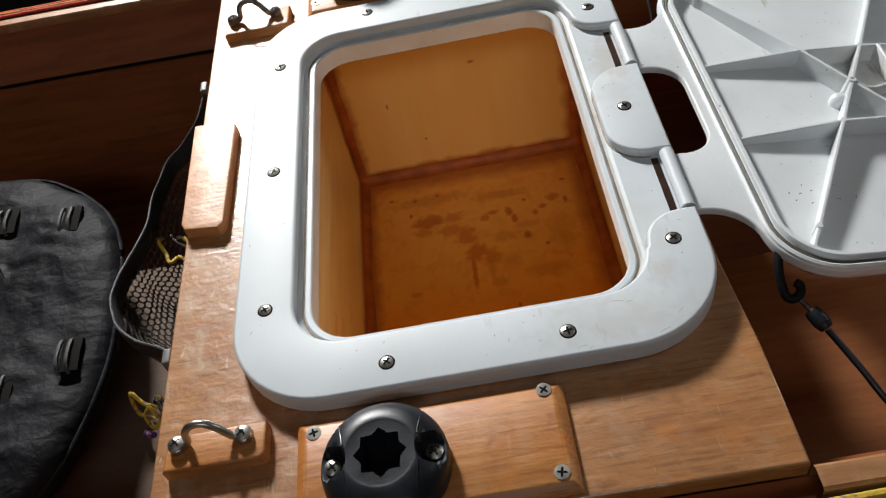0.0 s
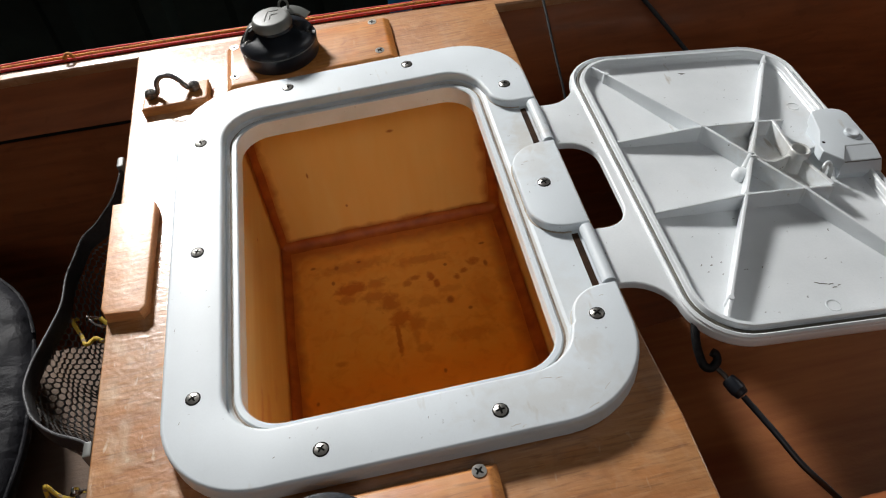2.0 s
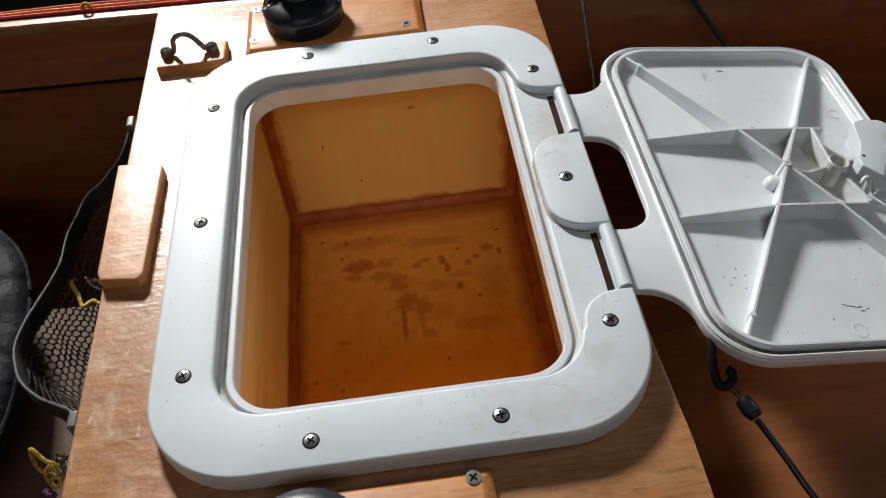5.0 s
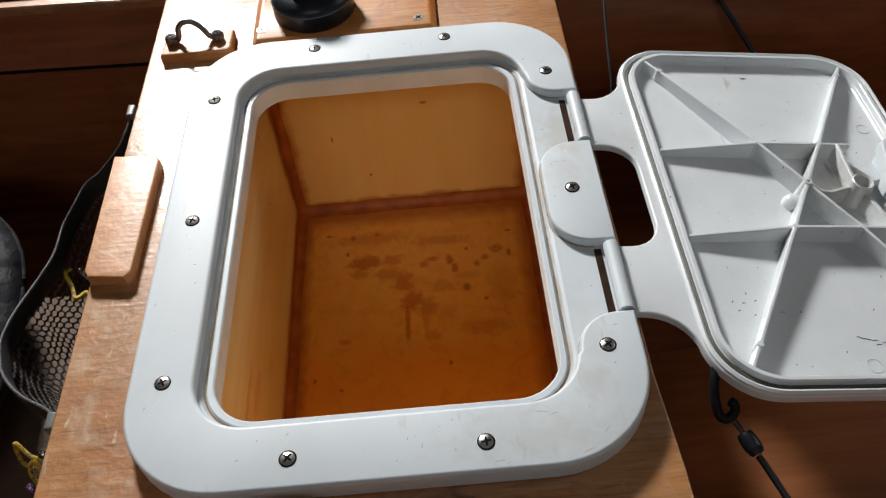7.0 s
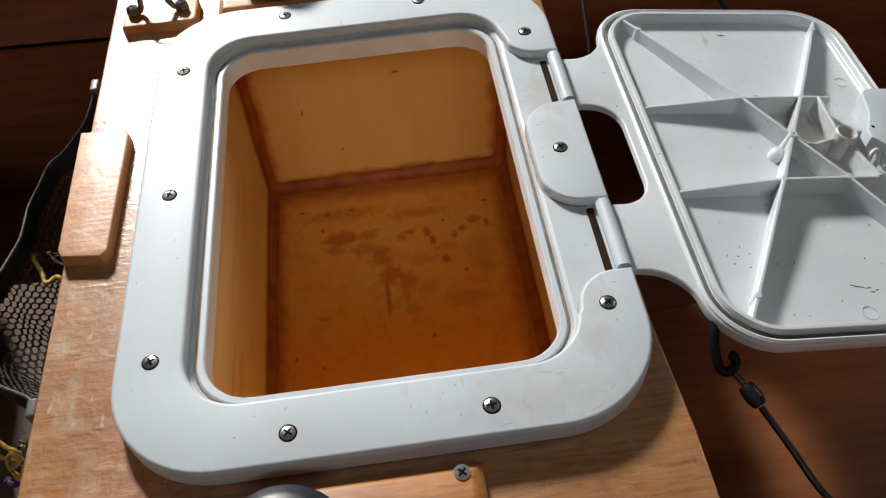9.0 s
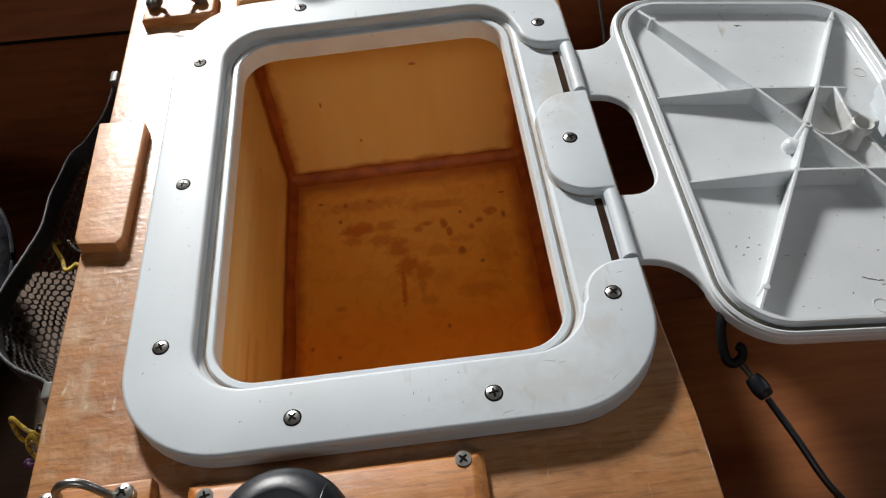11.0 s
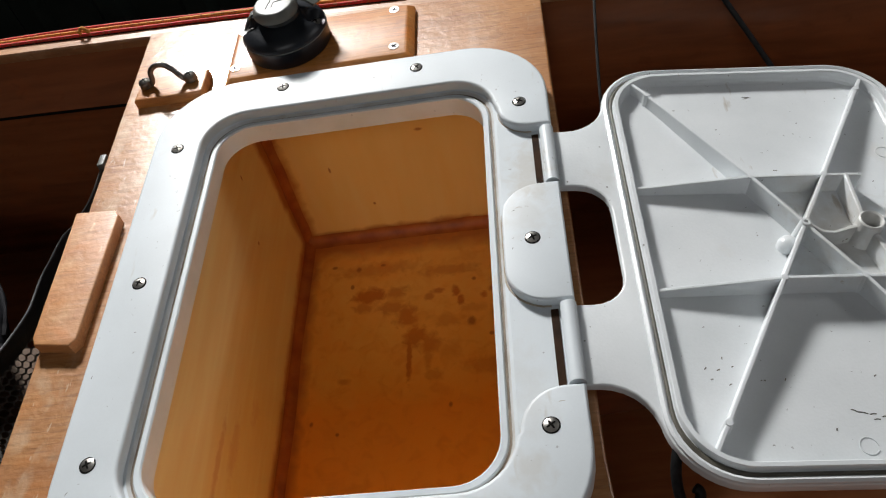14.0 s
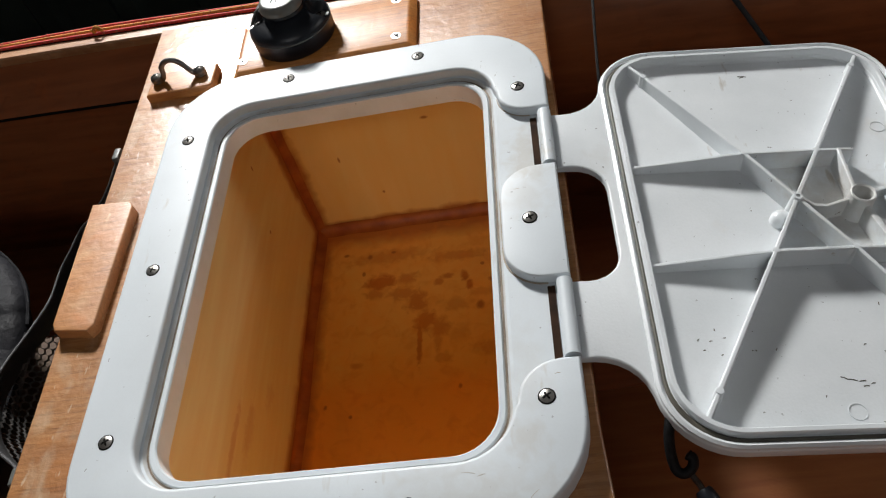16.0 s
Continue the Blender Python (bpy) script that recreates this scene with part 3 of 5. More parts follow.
# The floor's redder near part is direct light put into the colour.
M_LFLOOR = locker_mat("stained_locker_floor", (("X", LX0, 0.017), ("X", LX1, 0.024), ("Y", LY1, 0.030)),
                      ((-0.040, 0.143, 0.019, 0.012, 0.85), (-0.016, 0.144, 0.013, 0.008, 0.6), (-0.007, 0.118, 0.013, 0.014, 0.7), (0.000, 0.096, 0.013, 0.015, 0.75), (0.013, 0.088, 0.013, 0.012, 0.6), (0.018, 0.058, 0.010, 0.007, 0.4), (-0.020, 0.128, 0.016, 0.009, 0.6), (-0.046, 0.132, 0.012, 0.008, 0.55), (0.028, 0.110, 0.018, 0.008, 0.4), (0.050, 0.120, 0.016, 0.006, 0.35), (0.030, 0.080, 0.012, 0.010, 0.3),
                       (-0.004, 0.076, 0.0030, 0.030, 0.8), (0.012, 0.074, 0.0045, 0.014, 0.45), (0.036, 0.139, 0.0045, 0.007, 0.9), (0.040, 0.129, 0.0040, 0.007, 0.9), (0.020, 0.141, 0.008, 0.0035, 0.75), (0.013, 0.136, 0.005, 0.005, 0.65),
                       (0.060, 0.132, 0.0040, 0.0050, 0.85), (0.068, 0.138, 0.0050, 0.0040, 0.8), (0.079, 0.148, 0.008, 0.006, 0.75), (0.062, 0.063, 0.026, 0.010, 0.4), (-0.035, 0.172, 0.050, 0.009, 0.45), (0.030, 0.163, 0.035, 0.008, 0.5), (-0.0585, 0.059, 0.008, 0.004, 0.5), (0.080, 0.105, 0.016, 0.030, 0.3)),
                      ((0.049, 0.106, 0.0046, 0.0058), (-0.052, 0.174, 0.0030, 0.0034), (-0.057, 0.155, 0.0022, 0.0032), (-0.075, 0.179, 0.0034, 0.0022), (0.065, 0.092, 0.0026, 0.0024), (0.092, 0.168, 0.0042, 0.0020), (-0.082, 0.023, 0.0022, 0.0028),
                       (-0.030, 0.176, 0.0030, 0.0018), (0.052, 0.150, 0.0022, 0.0022), (-0.060, 0.012, 0.002, 0.002), (0.090, 0.142, 0.0025, 0.005), (0.03, 0.03, 0.002, 0.003)), base=((0.97, 0.44, 0.068), (0.98, 0.54, 0.110)), lit_wash=(0.045, 0.75, (0.94, 0.325, 0.028)))
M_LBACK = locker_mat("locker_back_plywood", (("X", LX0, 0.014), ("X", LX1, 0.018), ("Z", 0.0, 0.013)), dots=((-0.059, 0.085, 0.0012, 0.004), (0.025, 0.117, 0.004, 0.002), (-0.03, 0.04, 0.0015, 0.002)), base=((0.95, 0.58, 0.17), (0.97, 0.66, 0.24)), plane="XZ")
# Paler base than back and floor: bounced light put into the side walls' colour.
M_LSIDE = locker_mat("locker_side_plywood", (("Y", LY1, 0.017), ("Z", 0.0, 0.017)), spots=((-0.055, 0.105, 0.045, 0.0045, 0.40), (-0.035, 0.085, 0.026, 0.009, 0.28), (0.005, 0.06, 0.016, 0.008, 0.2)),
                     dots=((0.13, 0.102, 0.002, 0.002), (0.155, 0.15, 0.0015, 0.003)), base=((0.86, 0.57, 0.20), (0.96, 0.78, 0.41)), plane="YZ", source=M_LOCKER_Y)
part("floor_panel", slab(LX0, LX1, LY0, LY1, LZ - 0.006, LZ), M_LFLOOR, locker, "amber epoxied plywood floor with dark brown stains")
bm = bmesh.new()
prof = [(LY1, LZ), (LY1 + 0.010, TOPZ), (LY1 + 0.013, TOPZ), (LY1 + 0.003, LZ)]
f0 = [bm.verts.new((LX0, y, z)) for y, z in prof]
f1 = [bm.verts.new((LX1, y, z)) for y, z in prof]
skin(bm, f0, f1), bm.faces.new(f0), bm.faces.new(f1[::-1])
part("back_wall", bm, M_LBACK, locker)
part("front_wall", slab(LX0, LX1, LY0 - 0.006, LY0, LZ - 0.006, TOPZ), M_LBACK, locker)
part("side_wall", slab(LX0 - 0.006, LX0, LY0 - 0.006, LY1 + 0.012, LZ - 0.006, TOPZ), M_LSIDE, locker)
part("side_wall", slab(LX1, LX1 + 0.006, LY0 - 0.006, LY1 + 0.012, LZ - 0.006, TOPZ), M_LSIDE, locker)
part("outer_board", slab(LX1 + 0.0062, LX1 + 0.012, LY0 - 0.006, 0.200, LZ - 0.006, TOPZ), M_FLOORB, locker, "brown varnished outer board")
part("outer_board", slab(LX0 - 0.012, LX0 - 0.0062, LY0 - 0.006, 0.200, LZ - 0.006, TOPZ), M_FLOORB, locker, "brown varnished outer board")


def fillet(p0, p1, u, v, r, seed):
    """An uneven concave epoxy bead from p0 to p1 in the corner between the directions u and v."""
    bm = bmesh.new()
    p0, p1, u, v = Vector(p0), Vector(p1), Vector(u), Vector(v)
    n, last = 40, None
    for k in range(n + 1):
        p = p0.lerp(p1, k / n)
        ru = r * (1 + 0.22 * noise.noise((k * 0.2, seed, 0.3)))
        rv = r * (1 + 0.22 * noise.noise((k * 0.2, seed + 5, 0.3)))
        cur = []
        for s in range(7):
            a = radians(90 * s / 6)
            cur.append(bm.verts.new(p + u * (ru * (1 - math.sin(a)) + 0.0004) + v * (rv * (1 - math.cos(a)) + 0.0004)))
        if last:
            for s in range(6):
                bm.faces.new((last[s], last[s + 1], cur[s + 1], cur[s]))
        last = cur
    return bm


for p0, p1, u, v, r, sd in (
        ((LX0, LY1, LZ), (LX1, LY1, LZ), (0, -1, 0), (0, 0, 1), 0.0085, 1),
        ((LX0, LY0, LZ), (LX0, LY1, LZ), (1, 0, 0), (0, 0, 1), 0.0072, 2),
        ((LX1, LY0, LZ), (LX1, LY1, LZ), (-1, 0, 0), (0, 0, 1), 0.009, 3),
        ((LX0, LY1, LZ), (LX0, LY1 + 0.010, TOPZ), (1, 0, 0), (0, -1, 0), 0.0068, 4),
        ((LX1, LY1, LZ), (LX1, LY1 + 0.010, TOPZ), (-1, 0, 0), (0, -1, 0), 0.008, 5)):
    part("fillet", fillet(p0, p1, u, v, r, sd), M_FILLET, locker, "dark brown epoxy fillet along the joint")

# boards in the compartments beside the locker
fy = [(x, near_y(x) + 0.0185) for x in (0.134, 0.3, 0.5, 0.7, 0.9)]
solid("floor_right", prism(fy + [(0.9, 0.005), (0.134, -0.047)], (), -0.126, -0.117, 0.001), M_FLOORB, "brown varnished plywood floorboard beside the locker", "floorboard", "structure")
fy = [(x, near_y(x) + 0.0185) for x in (-0.9, -0.7, -0.5, -0.3, -0.173)]
gy = [(-0.173, 0.048), (-0.9, 0.075)]
solid("floor_left", prism(fy + gy, (), -0.131, -0.122, 0.001), M_PALE, "pale grey worn plywood floorboard under the cushion", "floorboard", "structure")
solid("trim_right", box(0.1315, 0.1350, -0.225, 0.222, -0.050, DECK - 0.0125, 0.001, 0.002), M_HULL, "brown varnished cleat under the thwart's edge", "trim", "structure")


# ---- the access hatch ----
hatch = thing("access_hatch", (0, 0, DECK), "white plastic boat access hatch, its ribbed lid folded open", "hatch")
X, Y, R0 = 0.1298, 0.1718, 0.052
# lower ring: shelf, seal groove, lip and collar
rows = [(X - 0.0012, Y - 0.0012, R0, DECK), (X, Y, R0, DECK + 0.0012), (X, Y, R0, -0.0068), (X - 0.0006, Y - 0.0006, R0, -0.0062),
        (0.0968, 0.1386, 0.030, -0.0062), (0.0950, 0.1374, 0.028, -0.0072), (0.0941, 0.1367, 0.027, -0.0083), (0.0937, 0.1364, 0.027, -0.0090),
        (0.0924, 0.1353, 0.0260, -0.0090), (0.0920, 0.1350, 0.0258, -0.0083), (0.0915, 0.1346, 0.0255, -0.0077), (0.0890, 0.1321, 0.0240, -0.0077),
        (0.0882, 0.1314, 0.0235, -0.0085), (0.0880, 0.1308, 0.0233, -0.0215), (0.0890, 0.1318, 0.0240, -0.0215), (0.0905, 0.1337, 0.0255, DECK - 0.0002)]
bm = bmesh.new()
loops = [ring(bm, rrect(-x, x, -y, y, r, 10), z) for x, y, r, z in rows]
for i in list(range(5)) + [9, 10, 11]:
    skin(bm, loops[i], loops[i + 1])
part("lower_frame", bm, M_WHITE, hatch, "", 28)
for name_, seq, mt, lb in (("seal_groove", range(5, 10), M_GROOVE, "white plastic groove stained with brown dirt"), ("collar", range(12, 17), M_COLLAR, "brightened inner collar, faintly stained")):
    bm = bmesh.new()
    loops = [ring(bm, rrect(-x, x, -y, y, r, 10), z) for x, y, r, z in [(rows + rows[:1])[i] for i in seq]]
    for i in range(len(loops) - 1):
        skin(bm, loops[i], loops[i + 1])
    part(name_, bm, mt, hatch, lb, 28)
# Brown ring for the groove's dirt and the shade painted along with it.
M_GROOVE_DARK = material("brown_groove_dirt_shade", (0.30, 0.24, 0.18), 0.7, scale=90, vary=0.3, second=(0.14, 0.095, 0.06))
bm = bmesh.new()
loops = [ring(bm, rrect(-x, x, -y, y, r, 10), -0.00885) for x, y, r in ((0.0936, 0.1363, 0.027), (0.0925, 0.1354, 0.026))]
skin(bm, *loops)
part("groove_dirt_shade", bm, M_GROOVE_DARK, hatch, "brown dirt and painted shade in the seal groove")
# raised rim, open along the hinge bay
XI, YI, RI = 0.0962, 0.1378, 0.028
co = [(X, 0.0882)] + arc(X - R0, Y - R0, R0, 0, 90, 12) + arc(-X + R0, Y - R0, R0, 90, 180, 12) + arc(-X + R0, -Y + R0, R0, 180, 270, 12) + arc(X - R0, -Y + R0, R0, 270, 360, 12)
co += [(X, -0.0895), (0.1200, -0.0895)] + arc(0.1200, -0.1115, 0.022, 90, 180, 10)
inner = arc(XI - RI, -YI + RI, RI, 352, 270, 8) + arc(-XI + RI, -YI + RI, RI, 270, 180, 10) + arc(-XI + RI, YI - RI, RI, 180, 90, 10) + arc(XI - RI, YI - RI, RI, 90, 8, 8)
co += inner + arc(0.1175, 0.1077, 0.0195, 180, 270, 8)
part("raised_rim", prism(co, (), -0.0066, 0.0, 0.0022, 5), M_WHITE, hatch, "", 28)
pad = [(X, -0.0410), (X, 0.0400)] + arc(0.118, 0.018, 0.022, 90, 180, 8) + arc(0.118, -0.019, 0.022, 180, 270, 8)
part("hinge_pad", prism(pad, (), -0.0066, 0.0, 0.0018, 3), M_WHITE, hatch, "", 28)
M_STAIN = material("brown_stain", (0.40, 0.32, 0.23), 0.7, scale=120, vary=0.3, second=(0.58, 0.54, 0.48))
for pts in (offset(pad, -0.0004)[2:], co[1 + 52 + 2:1 + 52 + 13], co[-9:]):
    part("dirt_line", tube([(x, y, -0.0062) for x, y in pts], 0.0006, 6), M_STAIN, hatch, "brown dirt along a plastic edge")
for y0, y1 in ((0.0405, 0.0860), (-0.0890, -0.0425)):
    # Flat strip on the shelf; its dark brown stands for the open gap's shade.
    part("hinge_slot", box(0.1172, 0.1212, y0 + 0.001, y1 - 0.001, -0.0064, -0.0058, 0, 0.0005), M_GAP, hatch, "dark brown strip for the shaded hinge gap")
    part("hinge_pin", tube([(0.1262, y0 + 0.0006, -0.0030), (0.1262, y1 - 0.0006, -0.0030)], 0.0042, 16), M_WHITE, hatch, "white hinge barrel")
for i, (x, y) in enumerate(((-0.046, 0.158), (0.0465, 0.158), (0.112, 0.110), (0.112, 0.0), (0.112, -0.110), (0.0465, -0.157), (-0.046, -0.157), (-0.112, -0.110), (-0.112, 0.0), (-0.112, 0.110))):
    screw_at(SCREW, x, y, 0.0001, hatch, (12, 40, 65, 20, 33, 8, 50, 27, 71, 15)[i])
    part("countersink", lathe([(0.0035, 0.0003), (0.0041, 0.0003), (0.0043, 0.0)], 20, None, (x, y, 0.0)), M_PIT, hatch, "dark ring round a screw")


for x, y, turn, ln in ((0.0740, -0.1440, -8, 0.0060), (0.0800, -0.1455, 12, 0.0040), (0.0520, -0.1672, 8, 0.0050), (0.0560, -0.1685, 30, 0.0026), (0.0930, -0.1655, 20, 0.0060), (0.1030, -0.1560, 42, 0.0050), (0.1180, -0.0985, 5, 0.0028), (0.1060, 0.0225, 4, 0.0034), (0.1030, 0.0205, 10, 0.0016),
                       (0.1010, -0.0060, 60, 0.0012), (-0.1040, 0.0700, 80, 0.0018), (-0.1120, 0.0850, 10, 0.0014), (-0.1080, 0.0820, 50, 0.0012), (-0.1240, -0.0600, 85, 0.0020), (-0.1060, -0.0340, 20, 0.0012), (-0.1190, -0.1240, 60, 0.0020), (-0.0700, -0.1560, 30, 0.0013), (0.0100, -0.1520, 75, 0.0012), (0.0180, 0.1540, 15, 0.0014), (-0.0780, 0.1500, 40, 0.0016)):
    d = (0.5 * ln * math.cos(radians(turn)), 0.5 * ln * math.sin(radians(turn)))
    part("scuff", tube([(x - d[0], y - d[1], -0.00008), (x, y + 0.0003, -0.00004), (x + d[0], y + d[1], -0.00008)], 0.00016, 5), M_STAIN if ln > 0.0022 else M_GRIME, hatch, "small scuff on the plastic")

# lid, hinged over and hanging a little below level
TILT_LID = 8.0
LM = pose(0.1262, 0, -0.0030, 0, TILT_LID, 0)
U0, U1, V = 0.0358, 0.2155, 0.1395
UC = 0.1280


def lid_bm(bm):
    bm.transform(LM)
    return bm


# plate with its two arms; the rim stands on it
slot = [(0.0095, -0.0405)] + arc(0.0145, -0.0225, 0.018, 270, 360, 6) + arc(0.0145, 0.0205, 0.018, 0, 90, 6) + [(0.0095, 0.0385)]
ol = [(0.004, 0.0400)] + [(0.004, 0.0855), (0.0105, 0.0855)] + arc(0.0105, 0.1115, 0.026, 270, 345, 6)
ol += arc(U0 + 0.036, V - 0.036, 0.036, 165, 90, 8) + arc(U1 - 0.036, V - 0.036, 0.036, 90, 0, 10) + arc(U1 - 0.036, -V + 0.036, 0.036, 0, -90, 10) + arc(U0 + 0.036, -V + 0.036, 0.036, -90, -165, 8)
ol += arc(0.0105, -0.1145, 0.026, 15, 90, 6) + [(0.0105, -0.0885), (0.004, -0.0885), (0.004, -0.0420)]
ol += [(0.010, -0.0420)] + arc(0.0130, -0.0240, 0.018, 270, 360, 6) + arc(0.0130, 0.0220, 0.018, 0, 90, 6) + [(0.010, 0.0400)]
ol.reverse()
arm = prism(ol, [rrect(U0 + 0.011, U1 - 0.011, -V + 0.011, V - 0.011, 0.026, 8)], -0.0065, -0.0022, 0.0014, 3)
lid = part("lid", lid_bm(arm), M_LID, hatch, "white plastic lid lying open, ribbed underside up", 30)
PZ = -0.0056                       # the lid panel
rim_rows = [(0.0022, 0.036, -0.0115), (0.0002, 0.036, -0.0080), (0.0002, 0.036, -0.0040), (0.0010, 0.035, -0.0012), (0.0024, 0.034, -0.0004), (0.0036, 0.033, -0.0012), (0.0040, 0.033, -0.0050),
            (0.0068, 0.031, -0.0050), (0.0070, 0.031, 0.0006), (0.0076, 0.030, 0.0014), (0.0096, 0.029, 0.0014), (0.0102, 0.028, 0.0006), (0.0106, 0.027, PZ + 0.0015), (0.0116, 0.026, PZ + 0.0002), (0.0125, 0.026, PZ - 0.0008)]
bm = bmesh.new()
loops = [ring(bm, rrect(U0 + i, U1 - i, -V + i, V - i, max(r, 0.01), 10), z) for i, r, z in rim_rows]
for i in range(len(loops)):
    skin(bm, loops[i], loops[(i + 1) % len(loops)])
part("rim", lid_bm(bm), M_LID, lid, "", 30)
bm = bmesh.new()
loops = [ring(bm, rrect(U0 + i, U1 - i, -V + i, V - i, 0.032, 10), z) for i, z in ((0.0042, -0.0049), (0.0044, -0.0022), (0.0054, -0.0016), (0.0064, -0.0022), (0.0066, -0.0049))]
for i in range(len(loops) - 1):
    skin(bm, loops[i], loops[i + 1])
part("seal", lid_bm(bm), M_SEAL, lid, "grey rubber seal in the rim groove", 30)
part("panel", lid_bm(prism(rrect(U0 + 0.0118, U1 - 0.0118, -V + 0.0118, V - 0.0118, 0.026, 8), (), PZ - 0.0014, PZ, 0.0)), M_LID, lid, "white lid panel with scuffs")


def rib(path, thick=0.0011):
    """A standing web: path of (u, v, top); its foot is in the panel."""
    bm = bmesh.new()
    last = None
    pts = [Vector(p) for p in path]
    for i, p in enumerate(pts):
        d = (pts[min(i + 1, len(pts) - 1)] - pts[max(i - 1, 0)])
        nn = Vector((-d.y, d.x, 0)).normalized()
        f = 1.35
        cur = [bm.verts.new((p.x + nn.x * s * thick * k, p.y + nn.y * s * thick * k, z)) for s, k, z in ((1, f, PZ - 0.0006), (1, 1, p.z - 0.0004), (0.6, 1, p.z), (-0.6, 1, p.z), (-1, 1, p.z - 0.0004), (-1, f, PZ - 0.0006))]
        if last:
            for j in range(5):
                bm.faces.new((last[j], last[j + 1], cur[j + 1], cur[j]))
        else:
            bm.faces.new(cur)
        last = cur
    bm.faces.new(last[::-1])
    return lid_bm(bm)


HI = 0.0072
du, dv = 0.0637, 0.1112             # corner bosses from the lid's middle
jx = du * 0.035 / dv
for su, sv in ((1, 1), (1, -1)):
    ends = [(-su, -sv), (su, sv)]
    pth = []
    for (a, b), seq in ((ends[0], (1.12, 1.0, 0.32)), (ends[1], (0.32, 1.0, 1.12))):
        for k in seq:
            tp = {1.12: 0.0006, 1.0: 0.0022, 0.32: HI}[k]
            pth.append((UC + a * du * k, b * dv * k, tp))
        if a == ends[0][0] and b == ends[0][1]:
            pth.append((UC, 0, HI))
    part("diagonal_rib", rib(pth), M_LID, lid)
for s in (1, -1):
    part("cross_rib", rib([(U0 + 0.0105, s * 0.0355, -0.001), (UC - jx, s * 0.035, HI - 0.0005), (UC + jx, s * 0.035, HI - 0.0005), (UC + 0.0400, s * 0.035, HI - 0.001)]), M_LID, lid)
for a in (-1, 1):
    for b in (-1, 1):
        part("boss", lid_bm(lathe([(0.0024, PZ - 0.0006), (0.0021, 0.0020), (0.0018, 0.0026), (0.0, 0.0027)], 14, None, (UC + a * du, b * dv, 0))), M_LID, lid)
for a, b in ((-jx, 0.035), (jx, 0.035), (-jx, -0.035), (jx, -0.035)):
    part("boss", lid_bm(lathe([(0.0024, PZ - 0.0006), (0.0018, HI), (0.0, HI + 0.0003)], 12, None, (UC + a, b, 0))), M_LID, lid)
part("boss", lid_bm(lathe([(0.0042, PZ - 0.0006), (0.0030, HI - 0.001), (0.0024, HI + 0.001), (0.0012, HI + 0.001), (0.0008, HI - 0.001), (0.0, HI - 0.001)], 16, None, (UC, 0.0, 0))), M_LID, lid)
part("boss", lid_bm(lathe([(0.0056, PZ - 0.0006), (0.0054, -0.0030), (0.0044, -0.0006), (0.0026, 0.0008), (0.0, 0.0012)], 18, None, (UC - 0.0080, -0.0062, 0))), M_LID, lid)
# latch spindle tube with its webs
TX = UC + 0.0328
part("latch_tube", lid_bm(lathe([(0.0078, PZ - 0.0006), (0.0068, 0.004), (0.0066, 0.0100), (0.0060, 0.0106), (0.0050, 0.0100), (0.0048, -0.004), (0.0, -0.004)], 24, None, (TX, -0.002, 0))), M_LID, lid)
part("web", rib([(UC + 0.003, 0.0, HI - 0.001), (UC + 0.009, -0.0035, HI - 0.003), (UC + 0.015, -0.0045, HI - 0.003), (TX - 0.006, -0.002, HI - 0.001)]), M_LID, lid)
part("web", rib([(TX - 0.0005, 0.005, HI - 0.002), (TX - 0.0010, 0.0345, HI)]), M_LID, lid)
part("web", rib([(TX + 0.0015, -0.0085, HI - 0.001), (TX + 0.0072, -0.0345, HI)], 0.0016), M_LID, lid)
part("web", rib([(TX + 0.006, 0.004, 0.004), (TX + 0.022, 0.012, -0.001)]), M_LID, lid)
# latch body at the free edge
lat = [(0.2145, -0.0030), (0.2140, 0.0280)] + arc(0.2045, 0.0290, 0.0095, 0, 90, 6) + [(0.1955, 0.0388)] + arc(0.1945, 0.0310, 0.0075, 95, 170, 5) + [(0.1835, 0.0150), (0.1755, 0.0010), (0.1752, -0.0060), (0.1850, -0.0165), (0.1935, -0.0030)]
latch = part("latch", lid_bm(prism(lat, (), 0.0018, 0.0100, 0.0013, 3)), M_WHITE, lid, "white plastic turn latch", 30)
bm = bmesh.new()
side = [(-0.0030, 0.0096), (-0.0142, 0.0068), (-0.0150, 0.0060), (-0.0192, 0.0000), (-0.0175, PZ - 0.0006), (-0.0030, PZ - 0.0006)]
ends = [[bm.verts.new((u + k * v, v, h)) for v, h in side] for u, k in ((0.1930, 0.50), (0.2142, -0.02))]
skin(bm, *ends), bm.faces.new(ends[0]), bm.faces.new(ends[1][::-1])
part("latch_lip", lid_bm(bm), M_WHITE, lid, "sloping front of the latch", 25)
part("latch_gap", lid_bm(tube([(0.1875, -0.0148, 0.0063), (0.2005, -0.0150, 0.0062), (0.2140, -0.0148, 0.0063)], 0.00035, 6)), M_GRIME, lid, "dark gap along the latch")
part("latch_foot", lid_bm(box(0.1880, 0.2130, -0.0020, 0.0340, PZ - 0.0006, 0.0020, 0, 0.003)), M_WHITE, lid)
part("latch_button", lid_bm(lathe([(0.0050, 0.0095), (0.0050, 0.0112), (0.0044, 0.0120), (0.0034, 0.0121), (0.0022, 0.0114), (0.0, 0.0111)], 24, None, (0.2040, 0.0090, 0))), M_WHITE, lid, "dished round button")
part("latch_hole", lid_bm(lathe([(0.0012, 0.01005), (0.0, 0.01010)], 12, None, (0.1800, 0.0028, 0))), M_PIT, lid, "small dark hole")
